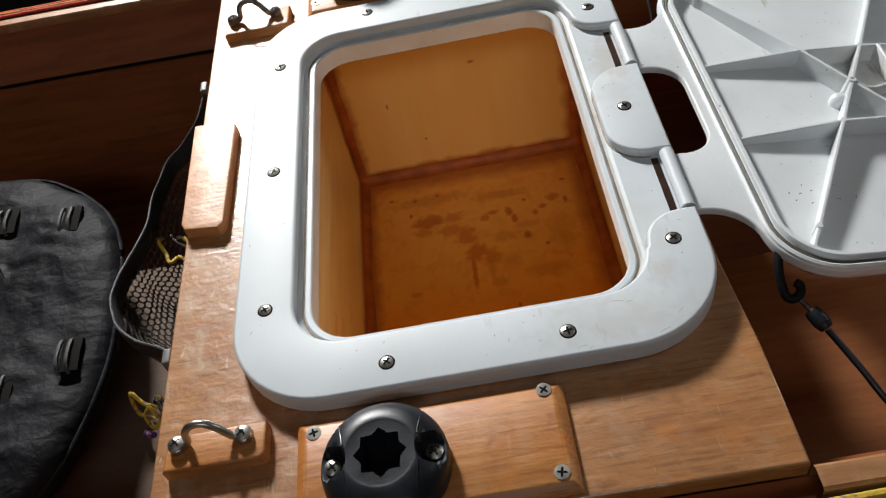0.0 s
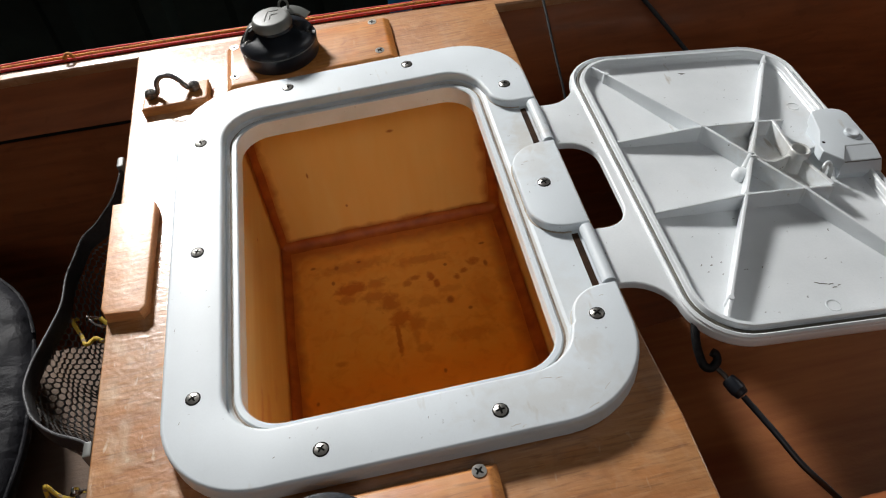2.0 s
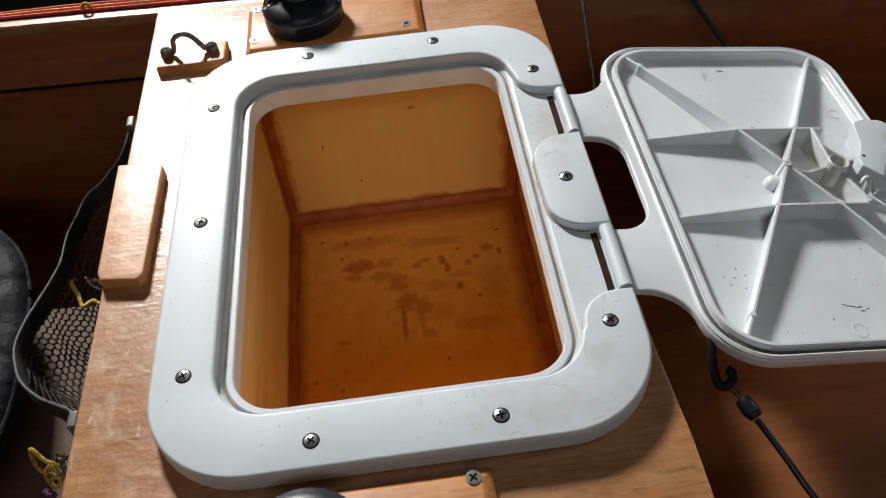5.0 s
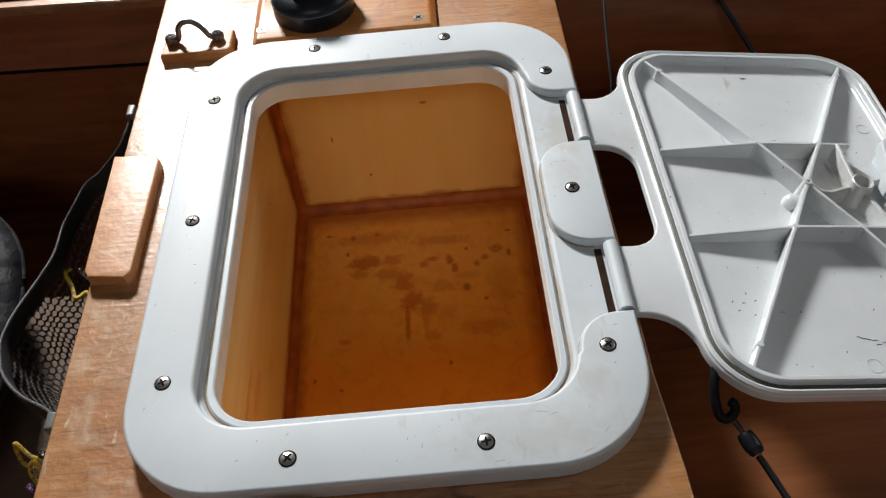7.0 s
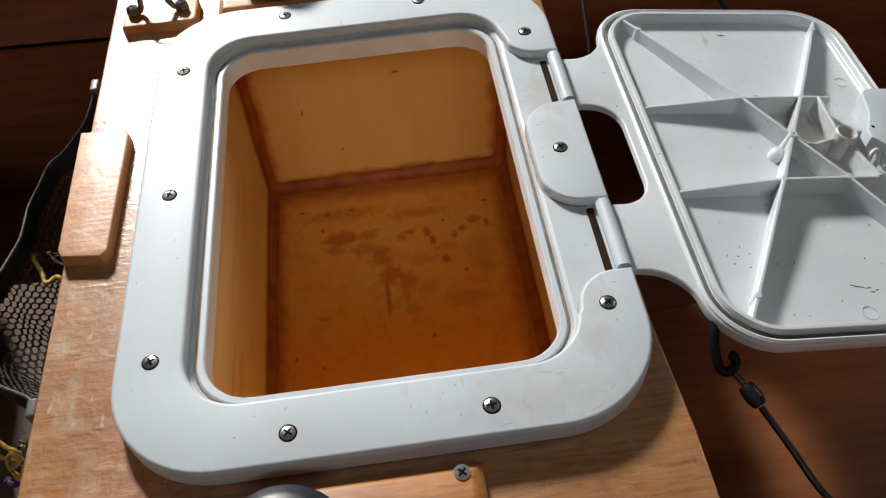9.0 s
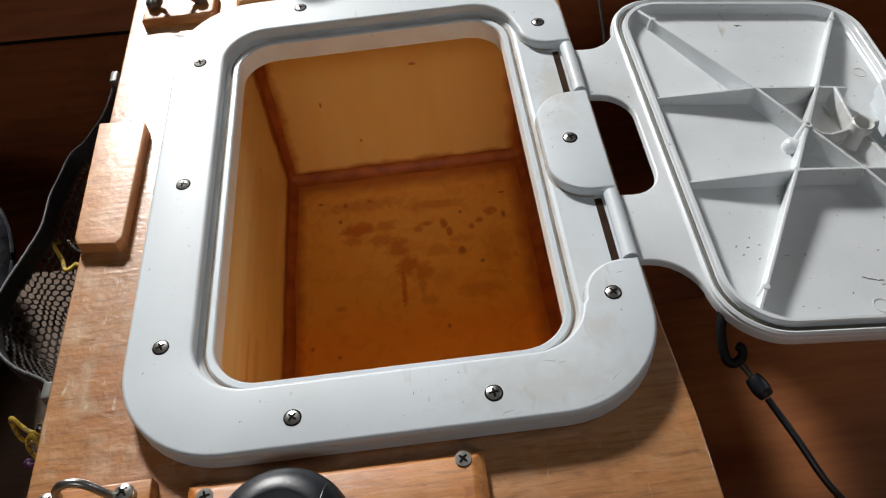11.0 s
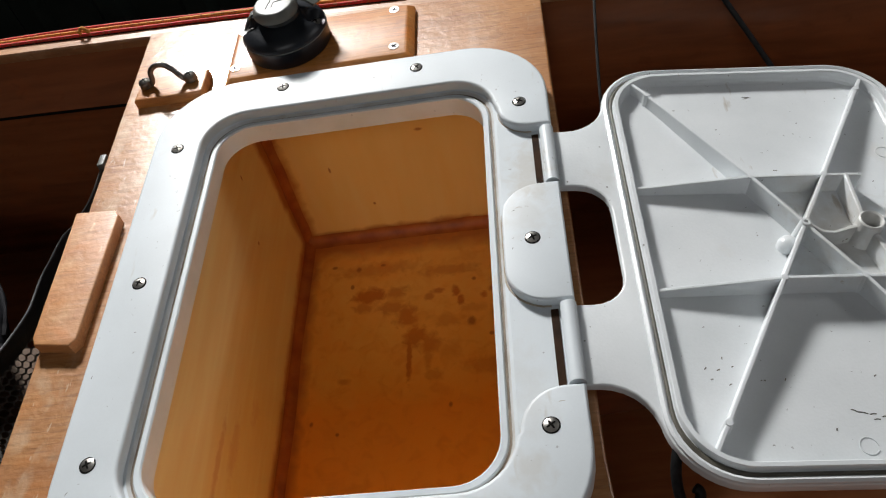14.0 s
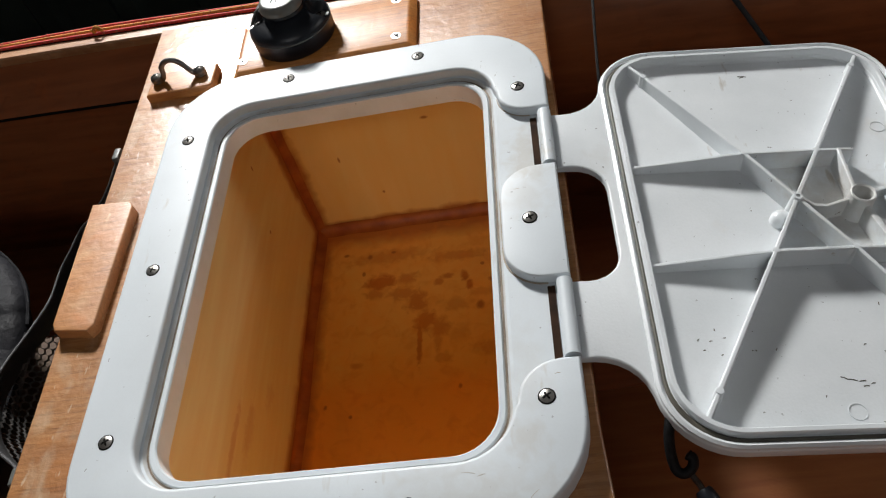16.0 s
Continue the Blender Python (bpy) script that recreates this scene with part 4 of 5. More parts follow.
part("latch_finger", lid_bm(tube(glide([(0.1700, -0.0195, PZ), (0.1708, -0.0180, 0.0010), (0.1728, -0.0155, 0.0056), (0.1755, -0.0142, 0.0068), (0.1775, -0.0150, 0.0050), (0.1782, -0.0165, 0.0010), (0.1785, -0.0175, PZ)], 5), 0.0015, 10)), M_LID, lid, "small hooked finger")
for a, b, r in ((UC - 0.0024, -0.1203, 0.0042), (UC + 0.0664, 0.0632, 0.0042)):
    part("mould_mark", lid_bm(tube([(a + r * math.cos(k * 0.45), b + r * math.sin(k * 0.45), PZ + 0.0001) for k in range(14)], 0.00030, 5)), M_LID, lid)
for a, b, turn, ln in ((-0.0035, -0.1028, -25, 0.0030), (0.0000, -0.1040, -12, 0.0045), (0.0045, -0.1048, 5, 0.0030), (0.0055, -0.1075, 0, 0.0028), (0.0090, -0.1062, 8, 0.0018), (-0.0005, 0.1144, -8, 0.0052), (-0.0010, 0.1135, 20, 0.0026), (-0.014, -0.1120, 70, 0.0012),
                       (-0.030, -0.086, 60, 0.0013), (-0.060, -0.0800, 10, 0.0015), (-0.066, -0.0790, 50, 0.0014), (-0.064, -0.0850, 20, 0.0012), (-0.057, -0.0735, 80, 0.0013), (-0.056, -0.0880, 30, 0.0012), (-0.050, -0.0900, 65, 0.0012), (-0.053, -0.0785, 15, 0.0011), (0.012, -0.085, 35, 0.0014), (0.026, -0.062, 80, 0.0016)):
    d = (0.5 * ln * math.cos(radians(turn)), 0.5 * ln * math.sin(radians(turn)))
    part("scuff", lid_bm(tube([(UC + a - d[0], b - d[1], PZ), (UC + a, b + 0.0003, PZ), (UC + a + d[0], b + d[1], PZ)], 0.00028, 5)), M_GRIME, lid, "dark scuff")


# ---- fittings on the thwart ----
PT = -0.0052                       # top of the mounting boards
boards = {}
for key, x0, x1, y0, y1, sc in (("far", -0.0955, 0.0425, 0.179, 0.2435, ((-0.088, 0.194), (0.029, 0.192), (0.028, 0.2355), (-0.088, 0.2365))),
                                ("near", -0.0945, 0.0385, -0.2365, -0.1795, ((-0.0852, -0.1872), (0.029, -0.1845), (0.030, -0.2275), (-0.085, -0.230)))):
    t = thing("mounting_board", ((x0 + x1) / 2, (y0 + y1) / 2, DECK), "varnished hardwood board screwed to the thwart beside the gunwale", "board", "mounting boards")
    bm = bmesh.new()
    r = [ring(bm, rrect(x0 + d, x1 - d, y0 + d, y1 - d, 0.0015, 3), z) for d, z in ((0, DECK), (0, DECK + 0.0030), (0.0008, DECK + 0.0040), (0.0040, PT - 0.0004), (0.0050, PT))]
    for i in range(4):
        skin(bm, r[i], r[i + 1])
    cap(bm, [r[-1]]), cap(bm, [r[0]])
    part("board", bm, M_BLOCK, t, "", 25)
    for i, (x, y) in enumerate(sc):
        screw_at(FLAT_SCREW, x, y, PT - 0.0002, t, 15 + 31 * i)
    boards[key] = t


def rod_mount(cx, cy, star, turn, label):
    """A black rod-mount base: seam, shoulder, two screw pockets, and a star socket or a cap."""
    t = thing("rod_mount", (cx, cy, PT), label, "mount", "rod mounts")
    z = PT
    if star:
        prof = [(p.x, p.y) for p in glide([(0.0296, 0.0, 0), (0.0303, 0.0012, 0), (0.0303, 0.0060, 0), (0.0298, 0.0090, 0), (0.0284, 0.0120, 0), (0.0260, 0.0148, 0), (0.0230, 0.0168, 0), (0.0196, 0.0180, 0), (0.0172, 0.0184, 0), (0.0156, 0.0183, 0)], 4)]
    else:
        prof = [(0.0296, 0.0), (0.0304, 0.0008), (0.0308, 0.0125), (0.0305, 0.0128), (0.0305, 0.0133), (0.0307, 0.0136), (0.0303, 0.0152), (0.0292, 0.0172), (0.0270, 0.0192), (0.0244, 0.0207), (0.0216, 0.0219), (0.0192, 0.0228), (0.0174, 0.0238), (0.0152, 0.0248)]
    bm = bmesh.new()
    N = 96
    lathe(prof, N, bm, (cx, cy, z))
    bm.verts.ensure_lookup_table()
    top = list(bm.verts)[-N:]
    height = prof[-1][1]
    if star:
        sp = []
        for k in range(16):
            a = radians(turn + 22.5 * k)
            rr = 0.0124 if k % 2 == 0 else 0.0098
            sp.append((cx + rr * math.cos(a), cy + rr * math.sin(a)))
        s0 = ring(bm, sp, z + height)
        s1 = ring(bm, offset(sp, 0.0004), z + 0.002)
        cap(bm, [top, s0])
        skin(bm, s0, s1)
        bm.faces.new(s1)
    else:
        bm.faces.new(top)
    # screw pockets pressed into the shoulder
    pr, pz = (0.0238, 0.0098) if star else (0.0236, 0.0140)
    pockets = [(cx + pr * math.cos(radians(turn + a)), cy + pr * math.sin(radians(turn + a))) for a in (0, 180)]
    for v in bm.verts:
        for px, py in pockets:
            d = math.hypot(v.co.x - px, v.co.y - py)
            if d < 0.0078 and v.co.z > z + pz:
                v.co.z += (z + pz - v.co.z) * min(1.0, (0.0078 - d) / 0.0010)
    part("base", bm, M_BLACKP, t, "", 45)
    for px, py in pockets:
        screw_at(SMALL_SCREW if star else DARK_SCREW, px, py, z + pz + 0.0004, t, 30)
    if star:
        for sx in (1, -1):
            pts = []
            for k in range(13):
                yy = -0.019 + 0.038 * k / 12
                xx = 0.0172 + 0.0030 * (yy / 0.019) ** 2 * (1 if yy > 0 else -0.6)
                rr = math.hypot(xx, yy)
                zz = max((b for a, b in prof if a >= rr), default=0.0)
                if math.hypot(abs(xx) - pr, yy) > 0.0085:
                    pts.append((cx + sx * xx, cy + yy, z + zz + 0.0002))
            for half in (pts[:len(pts) // 2], pts[len(pts) // 2:]):
                if len(half) > 1:
                    part("ridge", tube(half, 0.0004, 6), M_BLACKP, t)
    if not star:
        part("seam", tube([(cx + 0.0307 * math.cos(k * math.pi / 24), cy + 0.0307 * math.sin(k * math.pi / 24), z + 0.0131) for k in range(49)], 0.00045, 6), M_GREYP, t, "pale moulding seam")
        part("collar", lathe([(0.0152, 0.0230), (0.0152, 0.0275), (0.0125, 0.0280), (0.0, 0.0280)], 32, None, (cx, cy, z)), M_BLACKP, t)
        cpart = part("cap", lathe([(0.0125, 0.0278), (0.0158, 0.0282), (0.0162, 0.0298), (0.0158, 0.0316), (0.0146, 0.0342), (0.0136, 0.0352), (0.0126, 0.0354), (0.0, 0.0352)], 36, None, (cx - 0.001, cy - 0.001, z)), M_GREYP, t, "grey rubber cap with a raised mark")
        mk = [(cx - 0.006, cy - 0.007, z + 0.0354), (cx - 0.003, cy + 0.006, z + 0.0354), (cx + 0.006, cy + 0.0065, z + 0.0354)]
        part("raised_mark", tube(mk, 0.0004, 6), M_GREYP, cpart)
        mk = [(cx + 0.005, cy + 0.0015, z + 0.0354), (cx - 0.001, cy + 0.0005, z + 0.0354), (cx - 0.002, cy - 0.006, z + 0.0354)]
        part("raised_mark", tube(mk, 0.0004, 6), M_GREYP, cpart)
        lug = [(cx + 0.008, cy + 0.009, z + 0.0310), (cx + 0.014, cy + 0.012, z + 0.0305), (cx + 0.021, cy + 0.012, z + 0.0280), (cx + 0.027, cy + 0.009, z + 0.0245)]
        part("pull_tab", tube(glide(lug, 4), 0, 8, None, (0.0055, 0.0012), (0.2, 1, 0)), M_GREYP, t, "grey pull tab")
        part("pull_tab", tube(glide([(cx - 0.012, cy + 0.004, z + 0.0295), (cx - 0.020, cy + 0.001, z + 0.0275), (cx - 0.0262, cy - 0.003, z + 0.0190)], 4), 0, 8, None, (0.004, 0.001), (0.2, 1, 0)), M_GREYP, t, "grey retaining strap")
        rp = [(cx + 0.010 + 0.0036 * math.cos(a), cy + 0.0140 + 0.002 * math.sin(a), z + 0.0340 + 0.0040 * math.sin(a)) for a in [k * 0.42 for k in range(16)]]
        part("loop", tube(rp, 0.0010, 6), M_GREYP, t, "small grey loop")
    return t


rod_mount(-0.0490, -0.2125, True, 0, "black plastic rod mount with an empty star socket")
rod_mount(-0.0490, 0.2140, False, 0, "black plastic rod mount closed by a grey cap")


def eye_strap(y, ya, yb, zt, rise, me, mat, label):
    t = thing("eye_strap", (-0.136, y, DECK), label, "fitting", "eye straps")
    part("wood_block", prism([(-0.1615, ya), (-0.1115, ya), (-0.1095, ya + 0.003), (-0.1095, yb), (-0.1600, yb - 0.001)], (), DECK, zt, 0.0016, 3), M_BLOCK, t, "varnished wooden block")
    pts = [(-0.158, y, -0.0034), (-0.1500, y, -0.0032), (-0.1475, y, 0.0010), (-0.1465, y + 0.001, 0.0080), (-0.1425, y + 0.002, 0.0125), (-0.1365, y + 0.002, 0.0130), (-0.1310, y + 0.001, 0.0085), (-0.1270, y, 0.0015), (-0.1240, y, -0.0028), (-0.1160, y, -0.0034)]
    pts = [(a, b, c * rise if c > 0 else c) for a, b, c in pts]
    part("bow", tube(glide(pts, 6), 0.0020, 10), mat, t, "bent stainless bow")
    for x in (-0.1540, -0.1200):
        part("washer", lathe([(0.0046, -0.0046), (0.0046, -0.0012), (0.0040, -0.0006), (0.0, -0.0006)], 18, None, (x, y, 0)), mat, t)
        screw_at(me, x, y, -0.0004, t, 40)
    return t


eye_strap(-0.1830, -0.1955, -0.1755, -0.0045, 0.82, SMALL_SCREW, M_STEEL, "small stainless eye strap on a wooden block")
eye_strap(0.1880, 0.1742, 0.1995, -0.0056, 0.78, DARK_SCREW, M_DULL, "small dull eye strap on a wooden block")

solid("wooden_pad", prism([(-0.1725, -0.026), (-0.170, -0.0315), (-0.148, -0.0345), (-0.1445, -0.030), (-0.1435, 0.062), (-0.147, 0.0665), (-0.1740, 0.0685)], (), DECK, -0.0050, 0.0012, 3), M_PAD,
      "varnished wooden pad on the thwart's edge", "block")

# ---- net pocket on the thwart's side ----
net = thing("net_pocket", (-0.175, 0.02, -0.10), "black mesh pocket with an elastic rim hung under the thwart", "net pocket")
rim_pts = glide([(-0.1765, 0.124, -0.016), (-0.181, 0.109, -0.022), (-0.188, 0.101, -0.030), (-0.202, 0.096, -0.042), (-0.216, 0.092, -0.050), (-0.223, 0.077, -0.055), (-0.228, 0.062, -0.058), (-0.228, 0.037, -0.058), (-0.231, 0.017, -0.056), (-0.234, -0.004, -0.052), (-0.235, -0.023, -0.047), (-0.234, -0.043, -0.043), (-0.228, -0.060, -0.040), (-0.221, -0.073, -0.038), (-0.204, -0.090, -0.032), (-0.180, -0.107, -0.024), (-0.1755, -0.118, -0.028), (-0.1755, -0.145, -0.060)], 6)
part("rim", tube([p - Vector((0, 0, 0.0072)) for p in rim_pts], 0, 10, None, (0.0072, 0.0014)), M_WEB, net, "black elastic webbing rim")
part("edging", tube(rim_pts, 0.0010, 8), M_STRAP, net, "pale worn edge of the webbing")
part("buckle", box(-0.1800, -0.1750, -0.1180, -0.1080, -0.034, -0.021, 0.001, 0.001), M_GREYP, net, "small grey plastic slider")
part("end_tip", box(-0.1795, -0.1745, 0.120, 0.131, -0.024, -0.0135, 0.001, 0.001), M_GREYP, net, "pale crimped rim end")
pocket = rim_pts[8:94]


def net_point(s, d):
    """s along the rim, d from the rim (0) down to the foot on the locker's side (1)."""
    i = s * (len(pocket) - 1)
    a = pocket[int(i)].lerp(pocket[min(int(i) + 1, len(pocket) - 1)], i - int(i))
    y = a.y * 0.86 + 0.004
    foot = Vector((-0.172, y, -0.112))
    p = (a - Vector((0, 0, 0.013))).lerp(foot, d)
    p.z -= 0.020 * math.sin(math.pi * d) * (0.6 + 0.4 * math.sin(math.pi * s))
    p.x -= 0.010 * math.sin(math.pi * d) * math.sin(math.pi * s)
    p.x += 0.0045 * noise.noise((s * 10, d * 4, 1.0))
    p.y += 0.0050 * noise.noise((s * 9, d * 5, 7.0)) * math.sin(math.pi * s)
    p.z = max(p.z + 0.004 * noise.noise((s * 8, d * 5, 4.0)), -0.1212)
    return p


bm = bmesh.new()
NS, ND = 54, 20
def strand(a, b):
    p, q = net_point(*a), net_point(*b)
    d = (q - p)
    n1 = Vector((d.y, -d.x, 0.3)).normalized()
    n2 = d.normalized().cross(n1)
    w = 0.00092
    va = [bm.verts.new(p + w * (n1 * math.cos(k * 2.094) + n2 * math.sin(k * 2.094))) for k in range(3)]
    vb = [bm.verts.new(q + w * (n1 * math.cos(k * 2.094) + n2 * math.sin(k * 2.094))) for k in range(3)]
    skin(bm, va, vb)
for j in range(ND):
    for i in range(NS):
        off = 0.5 if j % 2 else 0.0
        s, d = (i + off) / NS, j / ND
        s2 = min(1.0, s + 0.5 / NS)
        s3 = min(1.0, s + 1.0 / NS)
        dd = 0.30 / ND
        strand((s, d), (s2, d + dd))
        strand((s2, d + dd), (s3, d))
        if j + 1 < ND:
            strand((s2, d + dd), (s2, (j + 1) / ND))
tagged(part("netting", bm, M_NET, net, "black hexagonal netting"), kind="stuff")

# ---- seat cushion ----
cush = thing("seat_cushion", (-0.40, -0.03, -0.122), "black padded fabric seat cushion with stitched strap loops", "cushion")
outl = glide([(-0.252, 0.030, 0), (-0.270, 0.072, 0), (-0.306, 0.108, 0), (-0.355, 0.132, 0), (-0.46, 0.138, 0), (-0.60, 0.120, 0), (-0.66, 0.06, 0), (-0.67, -0.05, 0), (-0.655, -0.14, 0), (-0.60, -0.185, 0), (-0.45, -0.195, 0), (-0.312, -0.186, 0), (-0.268, -0.155, 0), (-0.251, -0.112, 0), (-0.244, -0.062, 0), (-0.246, -0.015, 0)], 6, True)
ol2 = [(p.x, p.y) for p in outl]
CT = -0.066
bm = bmesh.new()
rings = []
for ins_, z in ((0.040, -0.122), (0.030, -0.116), (0.018, -0.103), (0.008, -0.089), (0.002, -0.079), (0.003, -0.0725), (0.011, CT - 0.001), (0.030, CT), (0.055, CT + 0.001), (0.085, CT + 0.001)):
    rings.append([bm.verts.new((x, y, z)) for x, y in offset(ol2, ins_)])
for i in range(len(rings) - 1):
    skin(bm, rings[i], rings[i + 1])
cap(bm, [rings[-1]]), cap(bm, [rings[0]])
bmesh.ops.subdivide_edges(bm, edges=[e for e in bm.edges if e.verts[0].co.z > -0.08 and e.verts[1].co.z > -0.08 and e.calc_length() > 0.02], cuts=5, use_grid_fill=True)
for v in bm.verts:
    if v.co.z > -0.10:
        v.co.z += 0.0055 * noise.noise(v.co * 22) + 0.0032 * noise.noise(Vector((v.co.x * 45, v.co.y * 110, 3.0))) + 0.0015 * noise.noise(v.co * 190)
part("padding", bm, M_FABRIC, cush, "", 60)
part("piping", tube([(x, y, -0.074 + 0.003 * noise.noise((x * 20, y * 20, 0))) for x, y in offset(ol2, 0.0022)], 0.0016, 8), M_FABRIC, cush, "black corded piping")
for cx, cy in ((-0.299, 0.063), (-0.272, -0.066), (-0.352, 0.073), (-0.314, -0.086)):
    z = CT + 0.002
    # Black bar in place of the shaded opening under the straps.
    part("strap_slot", tube([(cx + 0.004, cy + 0.012, z - 0.0015), (cx + 0.005, cy, z), (cx + 0.005, cy - 0.013, z - 0.0015)], 0, 8, None, (0.0020, 0.0068), (0, 0, 1)), M_PIT, cush, "dark opening beneath the straps")
    for dx in (-0.003, 0.004):
        part("strap_loop", tube(glide([(cx + dx - 0.001, cy + 0.013, z - 0.002), (cx + dx, cy + 0.008, z + 0.0025 + abs(dx) * 0.1), (cx + dx, cy - 0.006, z + 0.003), (cx + dx + 0.001, cy - 0.014, z - 0.002)], 5), 0, 8, None, (0.0011, 0.0013)), M_STRAP, cush, "grey stitched strap")

# ---- cords, hook, ropes ----
hook = thing("bungee_cord", (0.19, -0.19, -0.05), "black elastic cord with a plastic hook holding the lid", "cord")
hk = glide([(0.1668, -0.1180, -0.016), (0.1648, -0.1255, -0.021), (0.1646, -0.1320, -0.0265), (0.1660, -0.1378, -0.0312), (0.1695, -0.1398, -0.0318), (0.1733, -0.1378, -0.0300), (0.1740, -0.1345, -0.0282), (0.1720, -0.1328, -0.0270)], 6)
part("hook", tube(hk, 0.0025, 10), M_CORD, hook, "black plastic hook")
part("swivel", tube([(0.1722, -0.1400, -0.0320), (0.1750, -0.1440, -0.0340), (0.1765, -0.1472, -0.0352)], 0.0015, 8), M_DULL, hook, "small metal swivel")
d0, d1 = Vector((0.1762, -0.1465, -0.0350)), Vector((0.1822, -0.1590, -0.0385))
ax = Matrix.Translation(d0) @ (d1 - d0).to_track_quat("Z", "Y").to_matrix().to_4x4()
bm = lathe([(0.0, 0.0), (0.0036, 0.0002), (0.0042, 0.0014), (0.0046, 0.0050), (0.0046, 0.0088), (0.0042, 0.0092), (0.0040, 0.0110), (0.0032, 0.0122), (0.0, 0.0124)], 20)
bm.transform(ax)
part("ferrule", bm, M_BLACKP, hook, "black plastic ferrule")
part("cord", tube(glide([(0.1812, -0.1578, -0.0382), (0.1910, -0.1780, -0.0460), (0.2000, -0.1950, -0.0550), (0.2110, -0.2085, -0.0640), (0.2300, -0.2190, -0.0900), (0.2350, -0.2200, -0.1160)], 8), 0.0018, 10), M_BLACKP, hook)

solid("black_line", tube(glide([(0.238, far_y(0.238) + 0.012, -0.0125), (0.2455, far_y(0.2455) + 0.002, -0.0118), (0.2520, 0.2285, -0.0150), (0.2700, 0.200, -0.0360), (0.2885, 0.170, -0.0590), (0.3060, 0.140, -0.0820), (0.318, 0.120, -0.118)], 8), 0.0020, 10), M_CORD, "taut black cord running down from the gunwale", "cord")
solid("grey_line", tube(glide([(0.1750, far_y(0.175) + 0.014, -0.0135), (0.1738, far_y(0.174) + 0.007, -0.0090), (0.1722, 0.230, -0.0035), (0.1695, 0.203, -0.0105), (0.1670, 0.172, -0.0220), (0.1650, 0.140, -0.0350), (0.1660, 0.118, -0.0500), (0.190, 0.112, -0.0800), (0.215, 0.110, -0.1190)], 8), 0.0011, 8), M_CORD, "thin dark grey cord hanging over the gunwale", "cord")


def gun_rope(name, yf, dy, z, r, mat, amp, seed, label, x0=-0.75, x1=0.6):
    sgn = 1 if yf(0) > 0 else -1
    pts = []
    for k in range(121):
        x = x0 + (x1 - x0) * k / 120
        pts.append((x, yf(x) + sgn * (dy + amp * noise.noise((x * 7, seed, 0))), z + 0.5 * amp * noise.noise((x * 6, seed, 3))))
    return solid(name, tube(pts, r, 8), mat, label, "rope", "", "ropes along the gunwale")


gun_rope("red_rope", far_y, 0.0110, -0.0126, 0.0015, M_RED, 0.0008, 1.0, "red braided rope lying along the gunwale")
gun_rope("yellow_rope", far_y, 0.0150, -0.0120, 0.0014, M_YEL, 0.0035, 2.0, "yellow and black flecked rope along the gunwale")
gun_rope("red_rope", far_y, 0.0195, -0.0130, 0.0015, M_RED, 0.0020, 6.0, "red braided rope lying outside the gunwale")
gun_rope("yellow_rope", near_y, 0.0160, -0.0150, 0.0022, M_YEL2, 0.002, 4.0, "bright yellow flecked rope outside the gunwale")
solid("rope_knot", tube(glide([(-0.236, 0.280, -0.012), (-0.2365, 0.279, -0.009), (-0.2335, 0.280, -0.0065), (-0.231, 0.280, -0.008), (-0.229, 0.280, -0.012)], 6), 0.0015, 8), M_YEL, "small loop of yellow rope on the gunwale", "rope")

def steel_clip(c, turn, size):
    """A small oval snap clip: bent body with a swivel ring."""
    t = thing("snap_clip", c, "small bright steel snap clip tied to yellow cord", "clip", "steel clips")
    m = pose(*c, 30, 20, turn)
    body = [(size * 0.62 * math.cos(a), size * math.sin(a), 0) for a in [j * 0.34 for j in range(18)]]
    bm = tube(body, size * 0.17, 8)
    bm.transform(m)
    part("body", bm, M_BRIGHT, t)
    bm = lathe([(size * 0.18, -size * 0.3), (size * 0.30, -size * 0.2), (size * 0.30, size * 0.2), (size * 0.18, size * 0.3)], 14, None, (0, size * 1.25, 0))
    bm.transform(m)
    part("swivel", bm, M_BRIGHT, t)
    return t


M_BRIGHT = material("bright_steel", (0.80, 0.79, 0.77), 0.22, 1.0, scale=200, vary=0.05, bump=0.03)
M_PURPLE = rope_mat("purple_rope", (0.10, 0.03, 0.14), (0.30, 0.25, 0.20), 420)
steel_clip((-0.208, -0.099, -0.098), 70, 0.0095)
steel_clip((-0.206, 0.026, -0.073), 80, 0.0065)
solid("loose_cord", tube(glide([(-0.1765, -0.128, -0.045), (-0.190, -0.112, -0.080), (-0.204, -0.100, -0.093), (-0.218, -0.101, -0.102), (-0.224, -0.096, -0.096), (-0.229, -0.099, -0.104), (-0.222, -0.106, -0.106), (-0.216, -0.098, -0.098), (-0.230, -0.090, -0.100), (-0.238, -0.084, -0.094), (-0.240, -0.088, -0.112), (-0.232, -0.090, -0.1200)], 6), 0.0014, 8), M_YEL2,
      "tangle of thin yellow cord beside the cushion", "cord", "", "yellow cords")
solid("loose_cord", tube(glide([(-0.206, 0.030, -0.073), (-0.199, 0.022, -0.079), (-0.204, 0.014, -0.080), (-0.212, 0.020, -0.082), (-0.217, 0.014, -0.080), (-0.222, 0.024, -0.080), (-0.226, 0.032, -0.074), (-0.2265, 0.040, -0.080)], 6), 0.0015, 8), M_YEL2,
      "thin yellow cord lying in the net pocket", "cord", "", "yellow cords")
solid("purple_cord", tube(glide([(-0.224, -0.110, -0.108), (-0.230, -0.106, -0.112), (-0.234, -0.104, -0.116), (-0.236, -0.100, -0.1200)], 6), 0.0022, 8), M_PURPLE, "short purple cord hanging beside the cushion", "cord")

# ---- the shed round the boat ----
GZ = -0.80
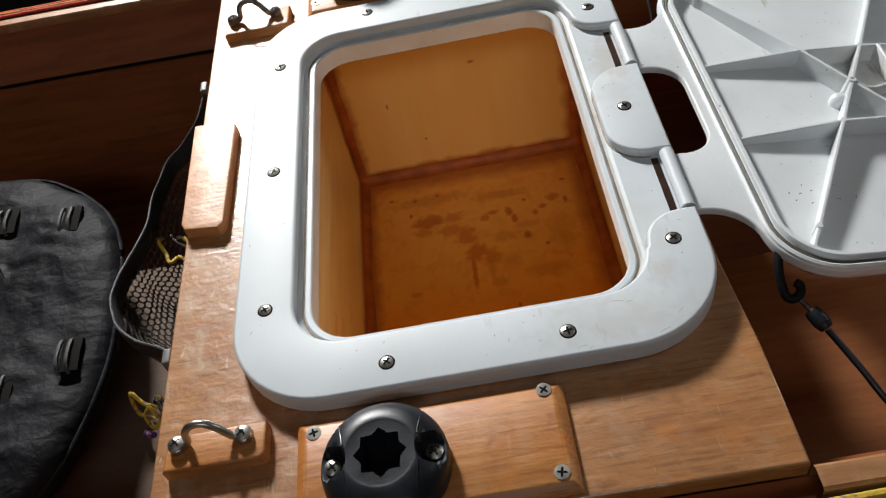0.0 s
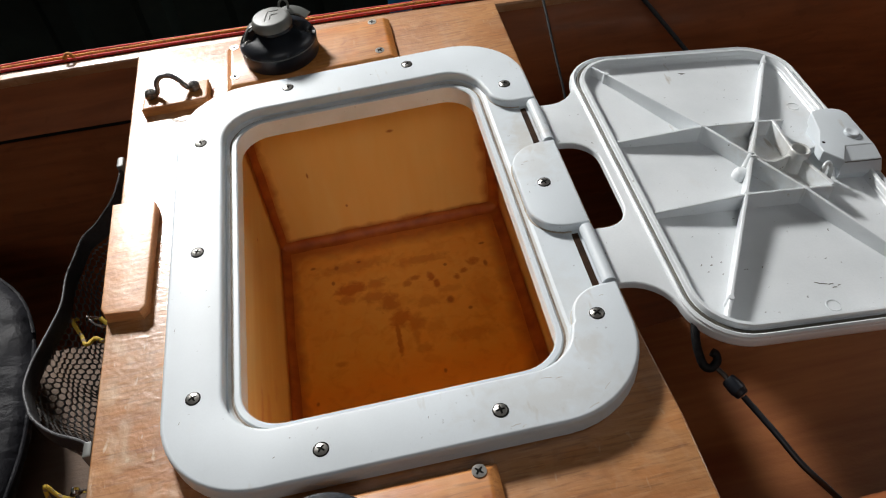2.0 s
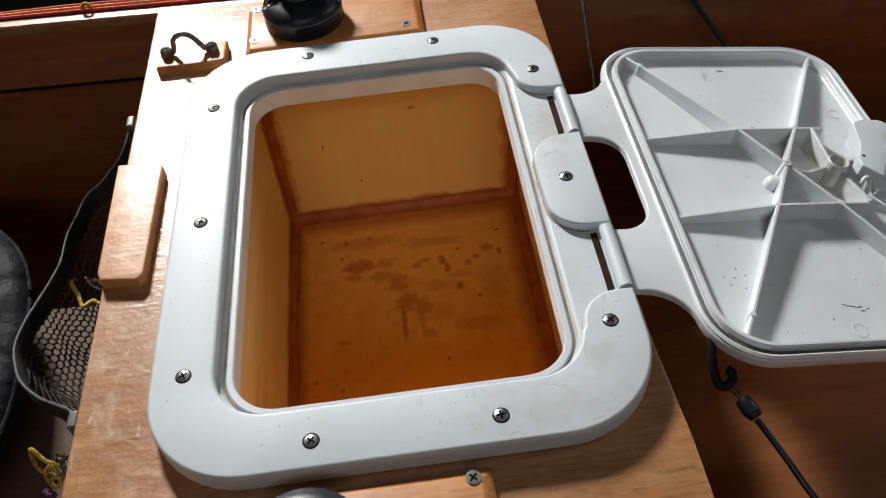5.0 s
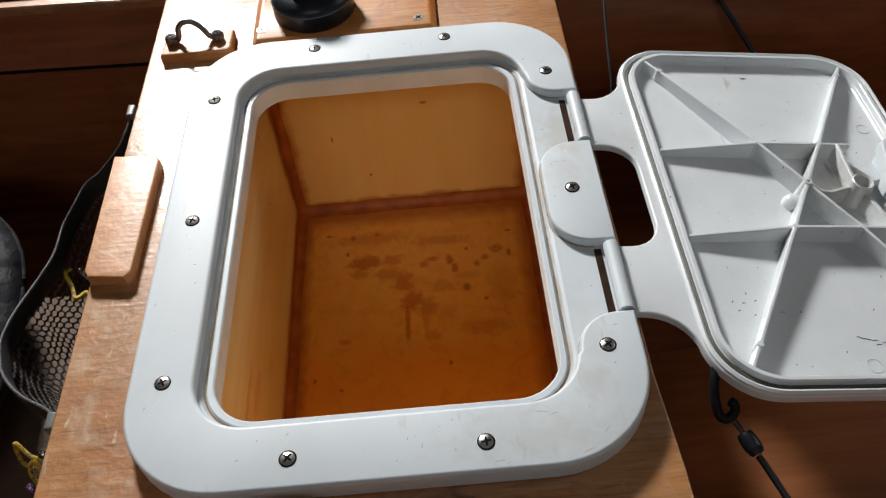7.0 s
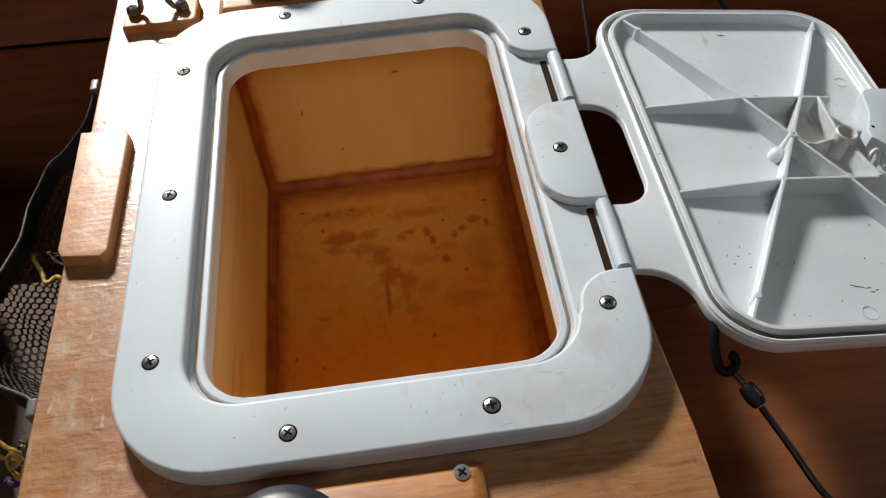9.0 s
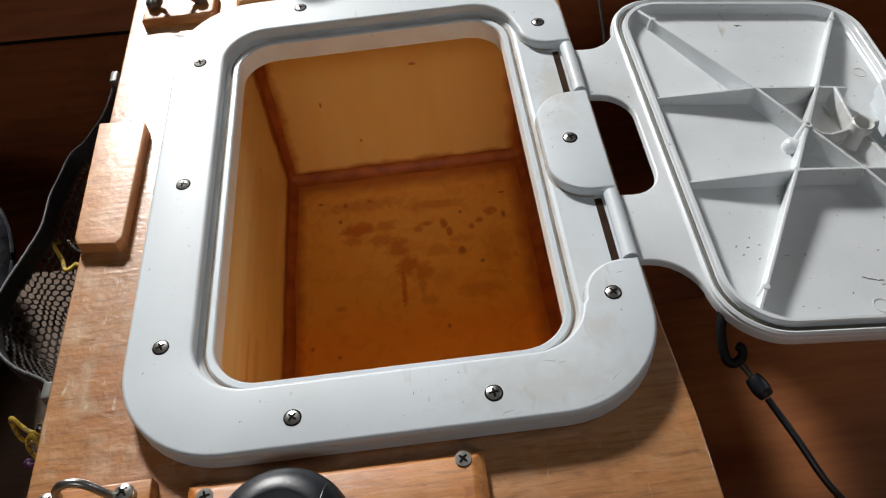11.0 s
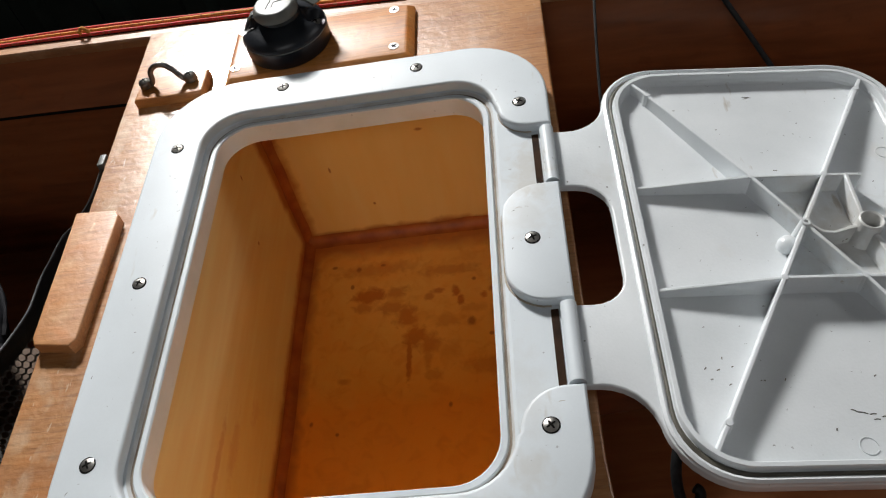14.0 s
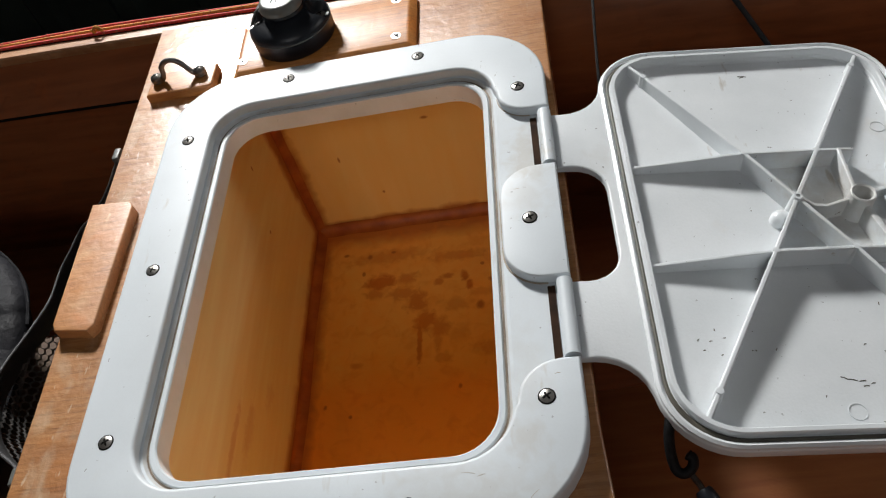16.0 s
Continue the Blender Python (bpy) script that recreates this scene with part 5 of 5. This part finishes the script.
solid("floor", slab(-3.0, 3.0, -2.6, 2.4, GZ - 0.05, GZ), M_CONC, "dark concrete shed floor", "floor", "structure")


def corrugated(x0, x1, z0, z1, y):
    bm = bmesh.new()
    last = None
    x = x0
    k = 0
    prof = ((0.0, 0.0), (0.085, 0.0), (0.105, -0.022), (0.150, -0.022), (0.170, 0.0))
    xs = []
    while x < x1:
        xs += [(x + a, b) for a, b in prof if x + a <= x1]
        x += 0.19
    xs.append((x1, 0.0))
    for a, b in xs:
        cur = [bm.verts.new((a, y + b, z0)), bm.verts.new((a, y + b, z1)), bm.verts.new((a, y + b + 0.004, z1)), bm.verts.new((a, y + b + 0.004, z0))]
        if last:
            skin(bm, last, cur)
        last = cur
    return bm


WY = 1.31
for nm, x0, x1, z0, z1 in (("wall_north_low", -3.0, 3.0, GZ, 0.715), ("wall_north_high", -3.0, 3.0, 1.045, 3.0), ("wall_north_side", -3.0, -0.645, 0.715, 1.045), ("wall_north_edge", -0.355, 3.0, 0.715, 1.045)):
    solid(nm, corrugated(x0, x1, z0, z1, WY), M_DARKG, "dark green corrugated steel shed wall round the window", "wall", "structure")
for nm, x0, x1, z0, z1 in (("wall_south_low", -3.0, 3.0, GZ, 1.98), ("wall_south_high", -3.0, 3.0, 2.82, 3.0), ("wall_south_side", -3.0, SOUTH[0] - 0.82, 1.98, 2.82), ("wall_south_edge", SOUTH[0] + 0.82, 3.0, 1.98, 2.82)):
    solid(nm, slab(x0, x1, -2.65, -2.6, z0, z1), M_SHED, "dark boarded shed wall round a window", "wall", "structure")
solid("wall_west", slab(-3.05, -3.0, -2.6, 2.4, GZ, 3.0), M_SHED, "dark boarded shed wall", "wall", "structure")
for nm, y0, y1, z0, z1 in (("wall_east_low", -2.6, 2.4, GZ, 1.30), ("wall_east_high", -2.6, 2.4, 2.10, 3.0), ("wall_east_side", -2.6, EAST[1] - 0.45, 1.30, 2.10), ("wall_east_edge", EAST[1] + 0.45, 2.4, 1.30, 2.10)):
    solid(nm, slab(3.0, 3.05, y0, y1, z0, z1), M_SHED, "dark boarded shed wall round a window", "wall", "structure")
solid("ceiling", slab(-3.0, 3.0, -2.65, 2.4, 3.0, 3.05), M_SHED, "dark boarded shed ceiling", "ceiling", "structure")
win = thing("window_1", (-0.500, WY, 0.715), "plain shed window in daylight", "window", "", "structure")
for x0, x1, z0, z1 in ((-0.68, -0.643, 0.68, 1.08), (-0.357, -0.32, 0.68, 1.08), (-0.643, -0.357, 0.68, 0.717), (-0.643, -0.357, 1.043, 1.08)):
    part("window_frame", slab(x0, x1, WY - 0.03, WY + 0.05, z0, z1), M_SHED, win)
# Added frame round the fill lamp's opening, out of view.
win = thing("window_2", (SOUTH[0], -2.6, 1.98), "unseen shed window added behind the boat for fill light", "window", "", "structure")
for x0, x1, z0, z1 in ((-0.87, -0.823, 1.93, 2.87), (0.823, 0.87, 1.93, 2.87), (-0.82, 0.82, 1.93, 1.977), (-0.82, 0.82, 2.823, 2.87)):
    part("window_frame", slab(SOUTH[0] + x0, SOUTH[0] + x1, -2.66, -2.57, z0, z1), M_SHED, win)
win = thing("window_3", (3.0, EAST[1], 1.30), "plain shed window past the boat's end", "window", "", "structure")
for y0, y1, z0, z1 in ((-0.50, -0.453, 1.25, 2.15), (0.453, 0.50, 1.25, 2.15), (-0.45, 0.45, 1.25, 1.297), (-0.45, 0.45, 2.103, 2.15)):
    part("window_frame", slab(2.97, 3.06, EAST[1] + y0, EAST[1] + y1, z0, z1), M_SHED, win)
solid("blue_post", tube([(0.11, 1.05, GZ), (0.10, 1.05, 0.10)], 0.022, 16), M_BLUE, "blue painted steel post standing beyond the boat", "post")
solid("pale_pipe", tube([(0.20, 1.08, GZ), (0.195, 1.08, 0.10)], 0.010, 12), M_PALEBLUE, "thin pale blue pipe beyond the boat", "pipe")


def trestle(x):
    """A plain timber trestle under the hull: a beam on four splayed legs."""
    t = thing("trestle", (x, 0.0, GZ), "plain dark timber trestle carrying the hull", "trestle", "trestles")
    part("beam", box(x - 0.035, x + 0.035, -0.22, 0.22, -0.316, -0.2462, 0.002, 0.004), M_FLOORB, t)
    for sx in (-1, 1):
        for y in (-0.17, 0.17):
            part("leg", tube([(x + sx * 0.13, y, GZ), (x + sx * 0.022, y, -0.312)], 0, 8, None, (0.020, 0.014), (0, 1, 0)), M_FLOORB, t)
    return t


trestle(-0.75)
trestle(0.62)
